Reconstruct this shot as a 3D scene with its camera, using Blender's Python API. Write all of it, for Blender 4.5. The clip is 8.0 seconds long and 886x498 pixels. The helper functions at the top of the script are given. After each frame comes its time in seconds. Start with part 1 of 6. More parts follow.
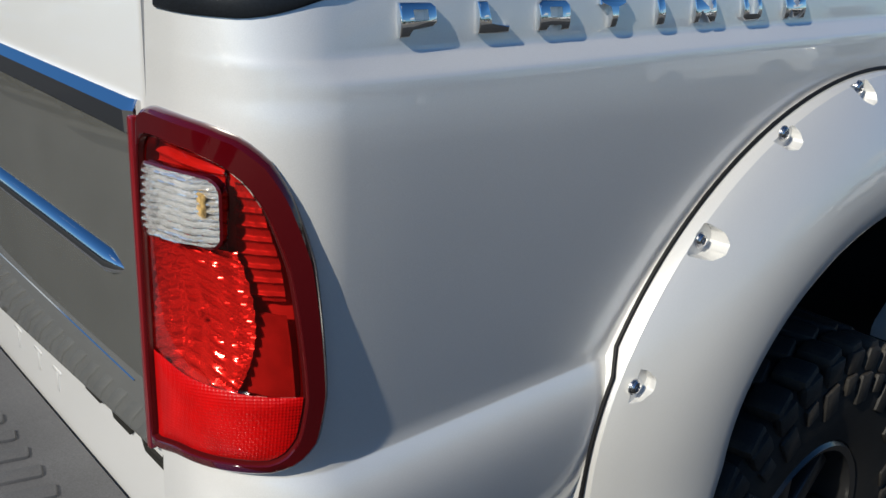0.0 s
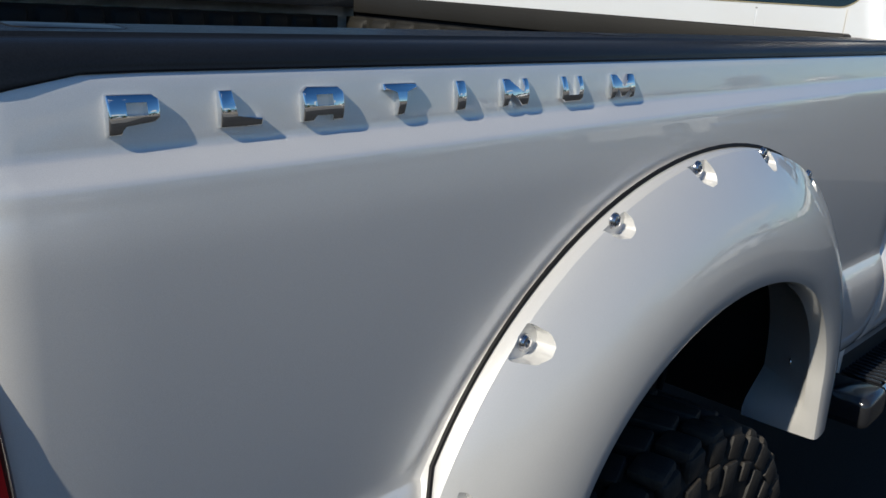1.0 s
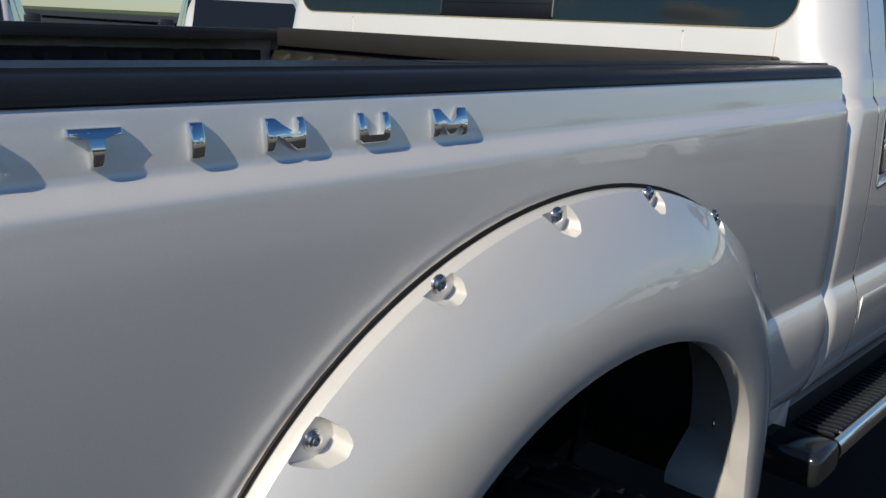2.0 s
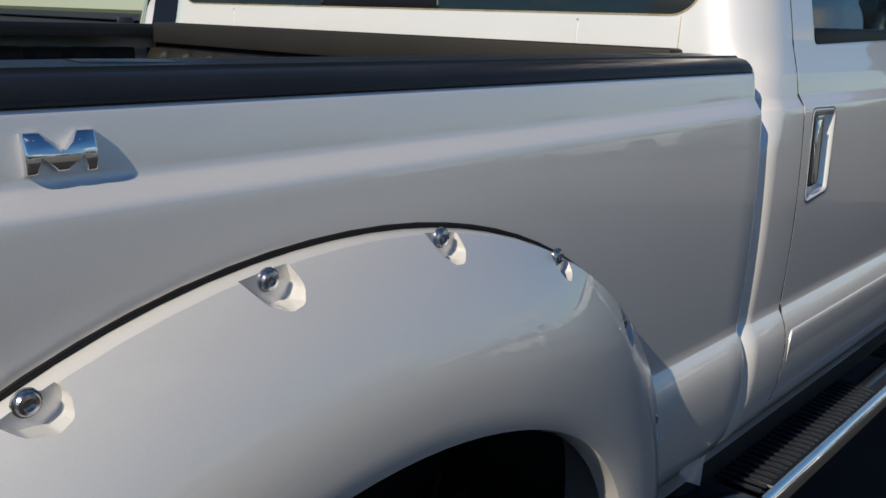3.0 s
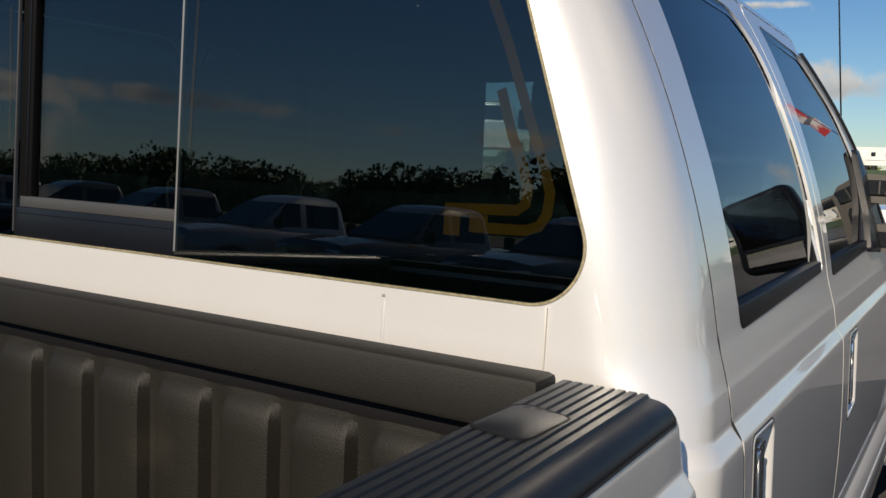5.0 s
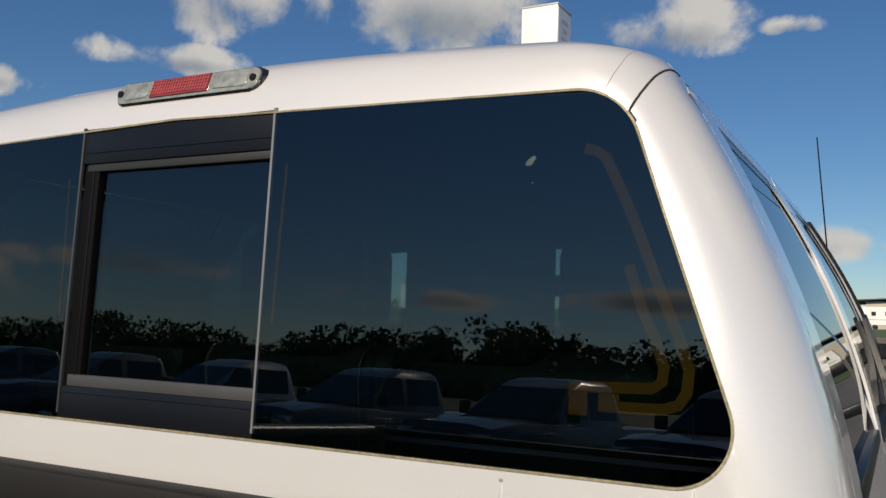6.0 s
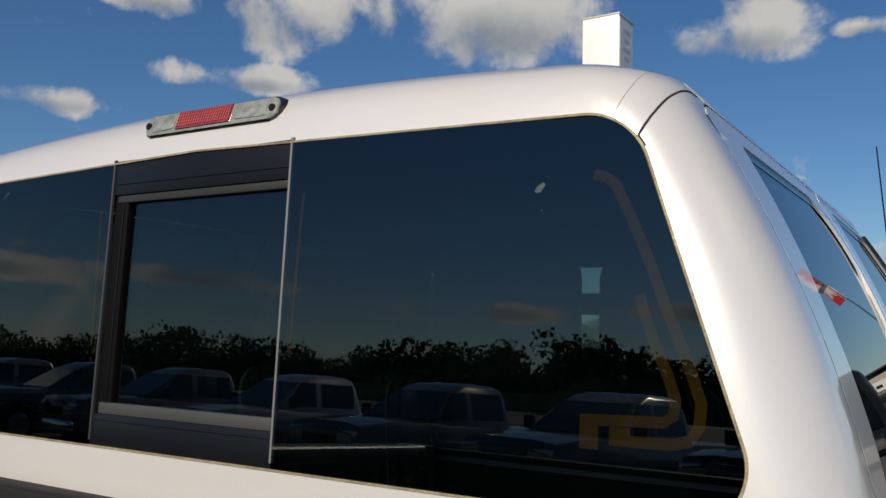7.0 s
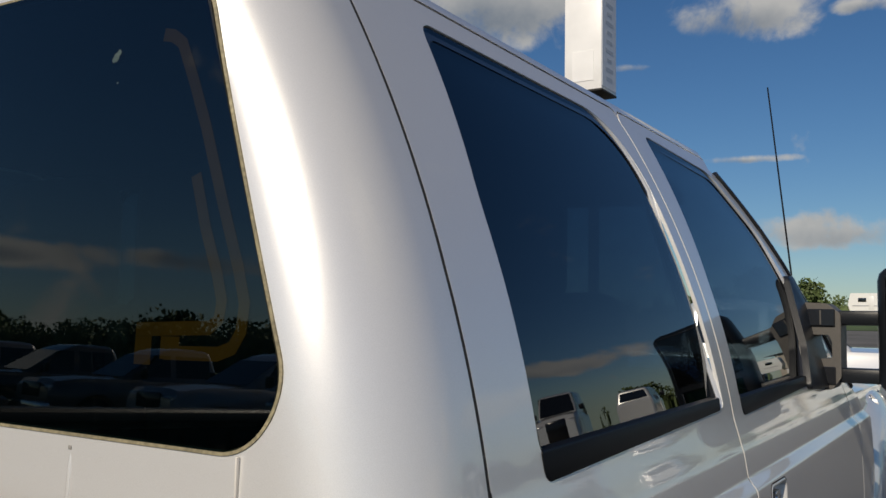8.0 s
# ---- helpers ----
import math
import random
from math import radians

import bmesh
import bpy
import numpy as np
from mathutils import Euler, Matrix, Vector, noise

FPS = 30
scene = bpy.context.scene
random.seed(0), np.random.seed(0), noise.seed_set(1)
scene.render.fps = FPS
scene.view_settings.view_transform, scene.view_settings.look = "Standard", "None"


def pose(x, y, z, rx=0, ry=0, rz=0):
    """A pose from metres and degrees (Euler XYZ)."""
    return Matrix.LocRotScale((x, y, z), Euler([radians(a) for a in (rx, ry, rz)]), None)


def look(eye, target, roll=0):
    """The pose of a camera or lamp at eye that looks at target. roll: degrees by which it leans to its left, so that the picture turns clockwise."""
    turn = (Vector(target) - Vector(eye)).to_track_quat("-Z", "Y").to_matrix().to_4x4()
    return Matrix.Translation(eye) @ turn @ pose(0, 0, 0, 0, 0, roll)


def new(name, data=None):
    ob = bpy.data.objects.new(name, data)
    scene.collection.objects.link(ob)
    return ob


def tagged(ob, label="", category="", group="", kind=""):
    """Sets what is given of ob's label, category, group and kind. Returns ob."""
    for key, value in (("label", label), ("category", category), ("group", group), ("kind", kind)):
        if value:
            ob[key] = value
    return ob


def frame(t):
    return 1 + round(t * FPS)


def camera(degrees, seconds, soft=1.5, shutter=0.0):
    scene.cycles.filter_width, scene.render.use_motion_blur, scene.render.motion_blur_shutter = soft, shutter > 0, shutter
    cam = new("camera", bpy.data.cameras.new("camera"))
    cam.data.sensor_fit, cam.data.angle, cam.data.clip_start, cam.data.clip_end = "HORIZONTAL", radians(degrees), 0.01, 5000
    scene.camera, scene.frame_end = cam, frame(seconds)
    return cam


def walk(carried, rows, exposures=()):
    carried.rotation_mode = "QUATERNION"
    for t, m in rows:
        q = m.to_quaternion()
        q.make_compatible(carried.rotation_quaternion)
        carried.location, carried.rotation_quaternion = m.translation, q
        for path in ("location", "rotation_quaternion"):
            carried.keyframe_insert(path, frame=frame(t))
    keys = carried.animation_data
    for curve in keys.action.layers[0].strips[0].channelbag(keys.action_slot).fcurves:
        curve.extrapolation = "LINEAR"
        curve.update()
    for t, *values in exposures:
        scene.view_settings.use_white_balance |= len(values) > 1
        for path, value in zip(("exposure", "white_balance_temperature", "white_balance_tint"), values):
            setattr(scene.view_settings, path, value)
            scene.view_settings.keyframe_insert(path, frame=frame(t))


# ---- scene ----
cam = camera(53.2, 8.0)
PATH = [
    (0, (1.567, -0.263, 1.509), (0.19, 1.014, 0.82), 3.7),
    (0.5, (1.559, -0.198, 1.521), (0.253, 1.192, 0.921), 3.7),
    (1, (1.566, -0.074, 1.53), (0.281, 1.355, 0.975), 4.1),
    (1.5, (1.596, 0.058, 1.531), (0.306, 1.504, 1.036), 3.4),
    (1.7, (1.595, 0.114, 1.529), (0.306, 1.565, 1.043), 3.1),
    (2.8, (1.594, 0.53, 1.535), (0.27, 1.946, 1.043), 2.1),
    (3, (1.577, 0.625, 1.531), (0.295, 2.078, 1.037), 2.2),
    (3.5, (1.536, 0.864, 1.537), (0.29, 2.353, 1.055), 2.0),
    (4, (1.452, 1.067, 1.571), (0.214, 2.562, 1.089), 2.2),
    (4.5, (1.32, 1.212, 1.652), (0.127, 2.765, 1.245), 2.8),
    (5, (1.196, 1.254, 1.717), (0.157, 2.951, 1.518), 2.3),
    (5.2, (1.152, 1.253, 1.729), (0.149, 2.98, 1.621), 2.2),
    (6.5, (0.962, 1.142, 1.728), (0.023, 2.893, 1.956), 1.5),
    (7, (1.052, 1.221, 1.751), (-0.015, 2.901, 1.944), 1.4),
    (7.5, (1.234, 1.424, 1.734), (0.153, 3.097, 1.911), 1.1),
    (8, (1.321, 1.609, 1.677), (0.254, 3.293, 1.83), 0.9),
]
walk(cam, [(t, look(eye, target, roll)) for t, eye, target, roll in PATH], [(0, 0.14, 6050, 5), (1.0, 0.13, 6150, 6), (1.7, 0.14, 6430, 8), (3.0, 0.12, 6520, 8), (4.5, 0.16, 6800, 10), (5.2, 0.14, 6820, 10), (6.5, -0.02, 6700, 10), (7.2, -0.07, 6650, 10), (8.0, -0.30, 6550, 9)])

# ---- light ----
SUN_TO = Vector((0.115, -1.0, 0.72)).normalized()
world = bpy.data.worlds.new("sky")
scene.world = world
world.use_nodes = True
wt = world.node_tree
wt.nodes.clear()


def wn(kind, **sets):
    n = wt.nodes.new(kind)
    for k, v in sets.items():
        n.inputs[k].default_value = v
    return n


sky = wt.nodes.new("ShaderNodeTexSky")
sky.sky_type = "NISHITA"
sky.sun_disc = False
sky.sun_elevation = math.asin(SUN_TO.z)
sky.sun_rotation = math.atan2(SUN_TO.x, SUN_TO.y)
sky.air_density, sky.dust_density, sky.ozone_density = 1.0, 0.08, 3.5
SKY_STRENGTH = 0.066
CLOUD_WHITE = 8.6
co = wt.nodes.new("ShaderNodeTexCoord")
sep = wt.nodes.new("ShaderNodeSeparateXYZ")
wt.links.new(co.outputs["Generated"], sep.inputs[0])


def wmath(op, a, b=None, clamp=False):
    n = wt.nodes.new("ShaderNodeMath")
    n.operation, n.use_clamp = op, clamp
    for i, v in enumerate((a, b)):
        if v is None:
            continue
        if isinstance(v, (int, float)):
            n.inputs[i].default_value = v
        else:
            wt.links.new(v, n.inputs[i])
    return n.outputs[0]


# cumulus clouds: each at a bearing and height in the sky, with ragged edges
bearing = wmath("ARCTAN2", sep.outputs[0], sep.outputs[1])
height = wmath("ARCSINE", sep.outputs[2])
ragged = wn("ShaderNodeTexNoise", Scale=10.5, Detail=9.0, Roughness=0.58, Distortion=0.25)
wt.links.new(co.outputs["Generated"], ragged.inputs["Vector"])
puff = wn("ShaderNodeTexNoise", Scale=15.0, Detail=6.0, Roughness=0.55)
wt.links.new(co.outputs["Generated"], puff.inputs["Vector"])
CLOUDS = [  # bearing (right of the truck's nose), height, half width, half height, in degrees
    (-43.2, 20.2, 4.8, 3.2), (-30.4, 20.7, 8.4, 3.6), (-13.9, 18.7, 5.0, 1.9), (-6.5, 18.4, 2.0, 0.6), (-46.0, 15.7, 5.4, 0.9), (-51.0, 20.0, 3.0, 1.2), (-7.2, 5.5, 6.4, 1.15), (-13.6, 9.9, 2.4, 0.3),
    (-19.8, 15.8, 1.8, 0.35), (-58.6, 13.2, 4.5, 0.9), (150.0, 5.6, 8.0, 0.7), (171.0, 6.4, 6.0, 0.9), (-166.0, 6.0, 7.0, 0.8), (-149.0, 5.4, 7.0, 0.7), (-132.0, 6.2, 6.0, 0.8), (-118.0, 5.6, 6.0, 0.8),
    (120.0, 8.0, 9.0, 1.6), (75.0, 7.0, 12.0, 1.6), (28.0, 6.5, 10.0, 1.4), (50.0, 9.0, 8.0, 2.0), (-100.0, 18.0, 12.0, 4.0), (160.0, 30.0, 10.0, 4.0), (-150.0, 38.0, 12.0, 5.0), (90.0, 38.0, 14.0, 6.0)]
total, shade = None, None
for az, el, wa, we in CLOUDS:
    da = wmath("MULTIPLY", wmath("SUBTRACT", bearing, radians(az)), 1 / radians(wa))
    de = wmath("MULTIPLY", wmath("SUBTRACT", height, radians(el)), 1 / radians(we))
    # flat bases, domed tops
    flat = wmath("MULTIPLY", wmath("MINIMUM", de, 0.0), 0.6)
    v = wmath("SUBTRACT", 1.0, wmath("ADD", wmath("MULTIPLY", da, da), wmath("ADD", wmath("MULTIPLY", de, de), wmath("MULTIPLY", flat, flat))))
    v = wmath("MAXIMUM", v, -1.5)
    belly = wmath("MULTIPLY", wmath("MAXIMUM", wmath("ADD", v, 0.3), 0.0), wmath("SUBTRACT", 0.25, de))
    if abs(az) > 100:  # against the sun: grey with bright rims
        belly = wmath("MULTIPLY", wmath("MAXIMUM", wmath("ADD", v, -0.2), 0.0), 1.1)
    elif el < 8:  # low banks lit from the side stay white
        belly = wmath("MULTIPLY", belly, 0.45)
    total = v if total is None else wmath("MAXIMUM", total, v)
    shade = belly if shade is None else wmath("MAXIMUM", shade, belly)
edge = wmath("ADD", total, wmath("MULTIPLY", wmath("SUBTRACT", ragged.outputs[0], 0.5), 7.5))
cover = wt.nodes.new("ShaderNodeMapRange")
cover.interpolation_type = "SMOOTHSTEP"
cover.inputs[1].default_value, cover.inputs[2].default_value = -0.45, 0.95
wt.links.new(edge, cover.inputs[0])
grey = wt.nodes.new("ShaderNodeMapRange")
grey.inputs[1].default_value, grey.inputs[2].default_value = 0.0, 0.95
wt.links.new(wmath("ADD", shade, wmath("MULTIPLY", wmath("SUBTRACT", puff.outputs[0], 0.5), 1.6)), grey.inputs[0])
tone = wt.nodes.new("ShaderNodeMix")
tone.data_type = "RGBA"
tone.inputs[6].default_value = (CLOUD_WHITE * 1.02, CLOUD_WHITE, CLOUD_WHITE * 0.96, 1)
tone.inputs[7].default_value = (CLOUD_WHITE * 0.42, CLOUD_WHITE * 0.475, CLOUD_WHITE * 0.55, 1)
wt.links.new(grey.outputs[0], tone.inputs[0])
mixsky = wt.nodes.new("ShaderNodeMix")
mixsky.data_type = "RGBA"
wt.links.new(wmath("MULTIPLY", cover.outputs[0], 0.94), mixsky.inputs[0])
deep = wn("ShaderNodeHueSaturation", Saturation=1.17, Value=1.0)
wt.links.new(sky.outputs[0], deep.inputs["Color"])
cool = wt.nodes.new("ShaderNodeMix")
cool.data_type, cool.blend_type = "RGBA", "MULTIPLY"
cool.inputs[0].default_value = 1.0
cool.inputs[7].default_value = (0.87, 0.98, 1.10, 1)
wt.links.new(deep.outputs[0], cool.inputs[6])
wt.links.new(cool.outputs[2], mixsky.inputs[6])
wt.links.new(tone.outputs[2], mixsky.inputs[7])
bg = wn("ShaderNodeBackground", Strength=SKY_STRENGTH)
wt.links.new(mixsky.outputs[2], bg.inputs[0])
wout = wt.nodes.new("ShaderNodeOutputWorld")
wt.links.new(bg.outputs[0], wout.inputs[0])

sun = new("sun", bpy.data.lights.new("sun", "SUN"))
sun.data.energy, sun.data.angle, sun.data.color = 5.0, radians(0.55), (1.0, 0.875, 0.715)
sun.matrix_world = look(SUN_TO * 50, (0, 0, 0))


# ---- materials ----
def material(name, base=(0.8, 0.8, 0.8), rough=0.5, metal=0.0, coat=0.0, coat_rough=0.03, vary=0.0, vscale=6.0, grain=0.0, gscale=200.0,
             bump=0.0, bscale=150.0, spec=0.5, stains=None, piece=0.0):
    """A surface with variation at two scales, fine relief and optional stains of another colour."""
    m = bpy.data.materials.new(name)
    m.use_nodes = True
    nt = m.node_tree
    p = nt.nodes["Principled BSDF"]
    p.inputs["Roughness"].default_value = rough
    p.inputs["Metallic"].default_value = metal
    p.inputs["Coat Weight"].default_value = coat
    p.inputs["Coat Roughness"].default_value = coat_rough
    p.inputs["Specular IOR Level"].default_value = spec
    tc = nt.nodes.new("ShaderNodeTexCoord")
    obj = tc.outputs["Object"]

    def noise_at(scale, detail=4.0):
        n = nt.nodes.new("ShaderNodeTexNoise")
        n.inputs["Scale"].default_value, n.inputs["Detail"].default_value = scale, detail
        nt.links.new(obj, n.inputs["Vector"])
        return n.outputs[0]

    def spread(v, lo, hi):
        n = nt.nodes.new("ShaderNodeMapRange")
        n.inputs[1].default_value, n.inputs[2].default_value, n.inputs[3].default_value, n.inputs[4].default_value = 0.3, 0.7, lo, hi
        nt.links.new(v, n.inputs[0])
        return n.outputs[0]

    def times(a, b):
        n = nt.nodes.new("ShaderNodeMath")
        n.operation = "MULTIPLY"
        nt.links.new(a, n.inputs[0])
        nt.links.new(b, n.inputs[1])
        return n.outputs[0]

    factor = None
    if vary:
        factor = spread(noise_at(vscale), 1 - vary, 1 + vary)
    if grain:
        g = spread(noise_at(gscale, 2.0), 1 - grain, 1 + grain)
        factor = g if factor is None else times(factor, g)
    if piece:
        info = nt.nodes.new("ShaderNodeObjectInfo")
        r = nt.nodes.new("ShaderNodeMapRange")
        r.inputs[3].default_value, r.inputs[4].default_value = 1 - piece, 1 + piece
        nt.links.new(info.outputs["Random"], r.inputs[0])
        factor = r.outputs[0] if factor is None else times(factor, r.outputs[0])
    colour = None
    if stains:
        tint, scale, lo, hi = stains
        mx = nt.nodes.new("ShaderNodeMix")
        mx.data_type = "RGBA"
        mx.inputs[6].default_value, mx.inputs[7].default_value = (*base, 1), (*tint, 1)
        r = nt.nodes.new("ShaderNodeMapRange")
        r.inputs[1].default_value, r.inputs[2].default_value = lo, hi
        nt.links.new(noise_at(scale, 8.0), r.inputs[0])
        nt.links.new(r.outputs[0], mx.inputs[0])
        colour = mx.outputs[2]
    if factor is not None:
        sc = nt.nodes.new("ShaderNodeVectorMath")
        sc.operation = "SCALE"
        sc.inputs[0].default_value = base
        if colour is not None:
            nt.links.new(colour, sc.inputs[0])
        nt.links.new(factor, sc.inputs["Scale"])
        colour = sc.outputs[0]
    if colour is not None:
        nt.links.new(colour, p.inputs["Base Color"])
    else:
        p.inputs["Base Color"].default_value = (*base, 1)
    if bump:
        b = nt.nodes.new("ShaderNodeBump")
        b.inputs["Strength"].default_value, b.inputs["Distance"].default_value = bump, 0.002
        nt.links.new(noise_at(bscale, 3.0), b.inputs["Height"])
        nt.links.new(b.outputs[0], p.inputs["Normal"])
    return m


def glass(name, tint, mirror=0.05, rough=0.0):
    """A pane: tinted see-through with a mirror-like skin."""
    m = bpy.data.materials.new(name)
    m.use_nodes = True
    nt = m.node_tree
    nt.nodes.clear()
    out = nt.nodes.new("ShaderNodeOutputMaterial")
    clear = nt.nodes.new("ShaderNodeBsdfTransparent")
    clear.inputs[0].default_value = (*tint, 1)
    shine = nt.nodes.new("ShaderNodeBsdfGlossy")
    shine.inputs["Roughness"].default_value = rough
    # the mirror share grows towards a flat view, alike on both faces
    lw = nt.nodes.new("ShaderNodeLayerWeight")
    lw.inputs[0].default_value = 0.5
    steep = nt.nodes.new("ShaderNodeMath")
    steep.operation = "POWER"
    steep.inputs[1].default_value = 5.0
    nt.links.new(lw.outputs["Facing"], steep.inputs[0])
    fr = nt.nodes.new("ShaderNodeMath")
    fr.operation = "MULTIPLY_ADD"
    fr.inputs[1].default_value, fr.inputs[2].default_value = 1.0 - mirror, mirror
    nt.links.new(steep.outputs[0], fr.inputs[0])
    mx = nt.nodes.new("ShaderNodeMixShader")
    nt.links.new(fr.outputs[0], mx.inputs[0])
    nt.links.new(clear.outputs[0], mx.inputs[1])
    nt.links.new(shine.outputs[0], mx.inputs[2])
    nt.links.new(mx.outputs[0], out.inputs[0])
    return m


def lens_glass(name, tint, gloss=1.45):
    """A thick moulded lens: see-through plastic with a glossy skin."""
    m = bpy.data.materials.new(name)
    m.use_nodes = True
    nt = m.node_tree
    nt.nodes.clear()
    out = nt.nodes.new("ShaderNodeOutputMaterial")
    clear = nt.nodes.new("ShaderNodeBsdfTransparent")
    clear.inputs[0].default_value = (*tint, 1)
    shine = nt.nodes.new("ShaderNodeBsdfGlossy")
    shine.inputs["Roughness"].default_value = 0.0
    fr = nt.nodes.new("ShaderNodeFresnel")
    fr.inputs[0].default_value = gloss
    mx = nt.nodes.new("ShaderNodeMixShader")
    nt.links.new(fr.outputs[0], mx.inputs[0])
    nt.links.new(clear.outputs[0], mx.inputs[1])
    nt.links.new(shine.outputs[0], mx.inputs[2])
    nt.links.new(mx.outputs[0], out.inputs[0])
    return m


def flake_paint(name, base, rough=0.30):
    """Pearl paint: fine sparkling flakes under a clear coat, slight orange peel."""
    m = material(name, base, rough=rough, coat=1.0, coat_rough=0.006, vary=0.02, vscale=3.0, grain=0.05, gscale=1500.0)
    nt = m.node_tree
    p = nt.nodes["Principled BSDF"]
    tc = nt.nodes.new("ShaderNodeTexCoord")
    peel = nt.nodes.new("ShaderNodeTexNoise")
    peel.inputs["Scale"].default_value, peel.inputs["Detail"].default_value = 130.0, 1.0
    nt.links.new(tc.outputs["Object"], peel.inputs["Vector"])
    b = nt.nodes.new("ShaderNodeBump")
    b.inputs["Strength"].default_value, b.inputs["Distance"].default_value = 0.015, 0.002
    nt.links.new(peel.outputs[0], b.inputs["Height"])
    nt.links.new(b.outputs[0], p.inputs["Coat Normal"])
    flake = nt.nodes.new("ShaderNodeTexNoise")
    flake.inputs["Scale"].default_value, flake.inputs["Detail"].default_value = 1700.0, 1.0
    nt.links.new(tc.outputs["Object"], flake.inputs["Vector"])
    fb = nt.nodes.new("ShaderNodeBump")
    fb.inputs["Strength"].default_value, fb.inputs["Distance"].default_value = 0.16, 0.0006
    nt.links.new(flake.outputs[0], fb.inputs["Height"])
    nt.links.new(fb.outputs[0], p.inputs["Normal"])
    p.inputs["Metallic"].default_value = 0.37
    return m


PAINT = flake_paint("pearl_white_paint", (0.79, 0.787, 0.776))
FLARE_PAINT = flake_paint("flare_white_paint", (0.68, 0.678, 0.664), rough=0.33)
CHROME = material("chrome", (0.86, 0.87, 0.88), rough=0.04, metal=1.0, vary=0.03)
SMOKED = material("smoked_chrome", (0.38, 0.385, 0.365), rough=0.035, metal=0.80, coat=0.5, vary=0.06, vscale=12)
BLACK_PLASTIC = material("black_plastic", (0.0105, 0.0125, 0.0160), rough=0.36, spec=0.30, vary=0.15, vscale=9, grain=0.25, gscale=600, bump=0.12, bscale=1500)
GREY_PLASTIC = material("weathered_grey_plastic", (0.085, 0.085, 0.09), rough=0.55, vary=0.12, vscale=7, grain=0.2, gscale=500, bump=0.3, bscale=800)
GLOSS_BLACK = material("gloss_black_trim", (0.015, 0.016, 0.019), rough=0.16, coat=0.4, vary=0.1)
SATIN_GREY = material("satin_grey_trim", (0.045, 0.047, 0.052), rough=0.5, vary=0.08, grain=0.06)
LINER = material("dusty_bedliner", (0.0112, 0.0104, 0.0080), rough=0.58, spec=0.28, vary=0.18, vscale=5, grain=0.12, gscale=420, bump=0.4, bscale=520,
                 stains=((0.032, 0.028, 0.019), 4.0, 0.60, 0.85))
LINER_RAIL = material("black_plastic_front_rail", (0.0125, 0.0120, 0.0108), rough=0.62, spec=0.3, vary=0.12, vscale=4, grain=0.08, gscale=500, bump=0.35, bscale=700)
RUBBER = material("tyre_rubber", (0.012, 0.0115, 0.011), rough=0.68, spec=0.3, vary=0.2, vscale=8, grain=0.2, gscale=300, bump=0.3, bscale=500,
                  stains=((0.05, 0.040, 0.030), 9.0, 0.58, 0.85))
SEAL = material("black_rubber_seal", (0.007, 0.007, 0.008), rough=0.6, spec=0.2, vary=0.1)
GAP = material("dark_joint", (0.02, 0.019, 0.018), rough=0.8, vary=0.1)
URETHANE = material("yellowed_window_sealant", (0.24, 0.21, 0.13), rough=0.65, vary=0.3, vscale=30, grain=0.3, gscale=250)
UNDERBODY = material("underbody_black", (0.008, 0.008, 0.0085), rough=0.7, vary=0.3, vscale=12, grain=0.3, gscale=200)
STEEL = material("stainless_bolt", (0.6, 0.6, 0.61), rough=0.2, metal=1.0, vary=0.1, vscale=60)
TINT = glass("privacy_glass", (0.33, 0.41, 0.42), 0.085)
DOOR_TINT = glass("rear_door_glass", (0.13, 0.17, 0.20), 0.120)
FRONT_TINT = glass("front_door_glass", (0.22, 0.27, 0.30), 0.135)
CLEAR_GLASS = glass("clear_glass", (0.88, 0.92, 0.91))
AMBER = material("amber_conductor_print", (0.130, 0.056, 0.005), rough=0.5, spec=0.1, coat=0.6, coat_rough=0.0, vary=0.15, vscale=30)


# ---- building helpers ----
ROOTS = {}


def thing(name, label, category, group="", kind="", at=(0, 0, 0)):
    """An Empty that carries a thing's parts."""
    e = new(name)
    e.empty_display_size = 0.2
    e.location = at
    ROOTS[e.name] = Vector(at)
    return tagged(e, label, category, group, kind)


def finish(bm, angle=32.0):
    bmesh.ops.recalc_face_normals(bm, faces=bm.faces)
    for f in bm.faces:
        f.smooth = True
    lim = radians(angle)
    for e in bm.edges:
        e.smooth = not (len(e.link_faces) == 2 and e.calc_face_angle(0.0) > lim)


def mesh_of(name, bm, mat, angle=32.0, recalc=True):
    if recalc:
        finish(bm, angle)
    me = bpy.data.meshes.new(name)
    bm.to_mesh(me)
    bm.free()
    me.materials.append(mat)
    return me


def part(name, bm, mat, parent=None, label="", angle=32.0, at=None):
    """Links a bmesh (or a shared mesh) as one object under a thing or a part."""
    me = bm if isinstance(bm, bpy.types.Mesh) else mesh_of(name, bm, mat, angle)
    ob = new(name, me)
    if parent is not None:
        ob.parent = parent
        if parent.name in ROOTS:
            ob.matrix_parent_inverse = Matrix.Translation(-ROOTS[parent.name])
    if at is not None:
        ob.matrix_basis = at
    if label:
        tagged(ob, label)
    return ob


def add_box(bm, c, s, bevel=0.0, seg=2, rot=None):
    m = Matrix.Translation(c) @ (rot or Matrix.Identity(4)) @ Matrix.Diagonal((*s, 1))
    got = bmesh.ops.create_cube(bm, size=1.0, matrix=m)
    if bevel:
        es = list({e for v in got["verts"] for e in v.link_edges})
        bmesh.ops.bevel(bm, geom=es, offset=bevel, segments=seg, profile=0.5, affect="EDGES")
    return bm


def box(c, s, bevel=0.0, seg=2, rot=None):
    return add_box(bmesh.new(), c, s, bevel, seg, rot)


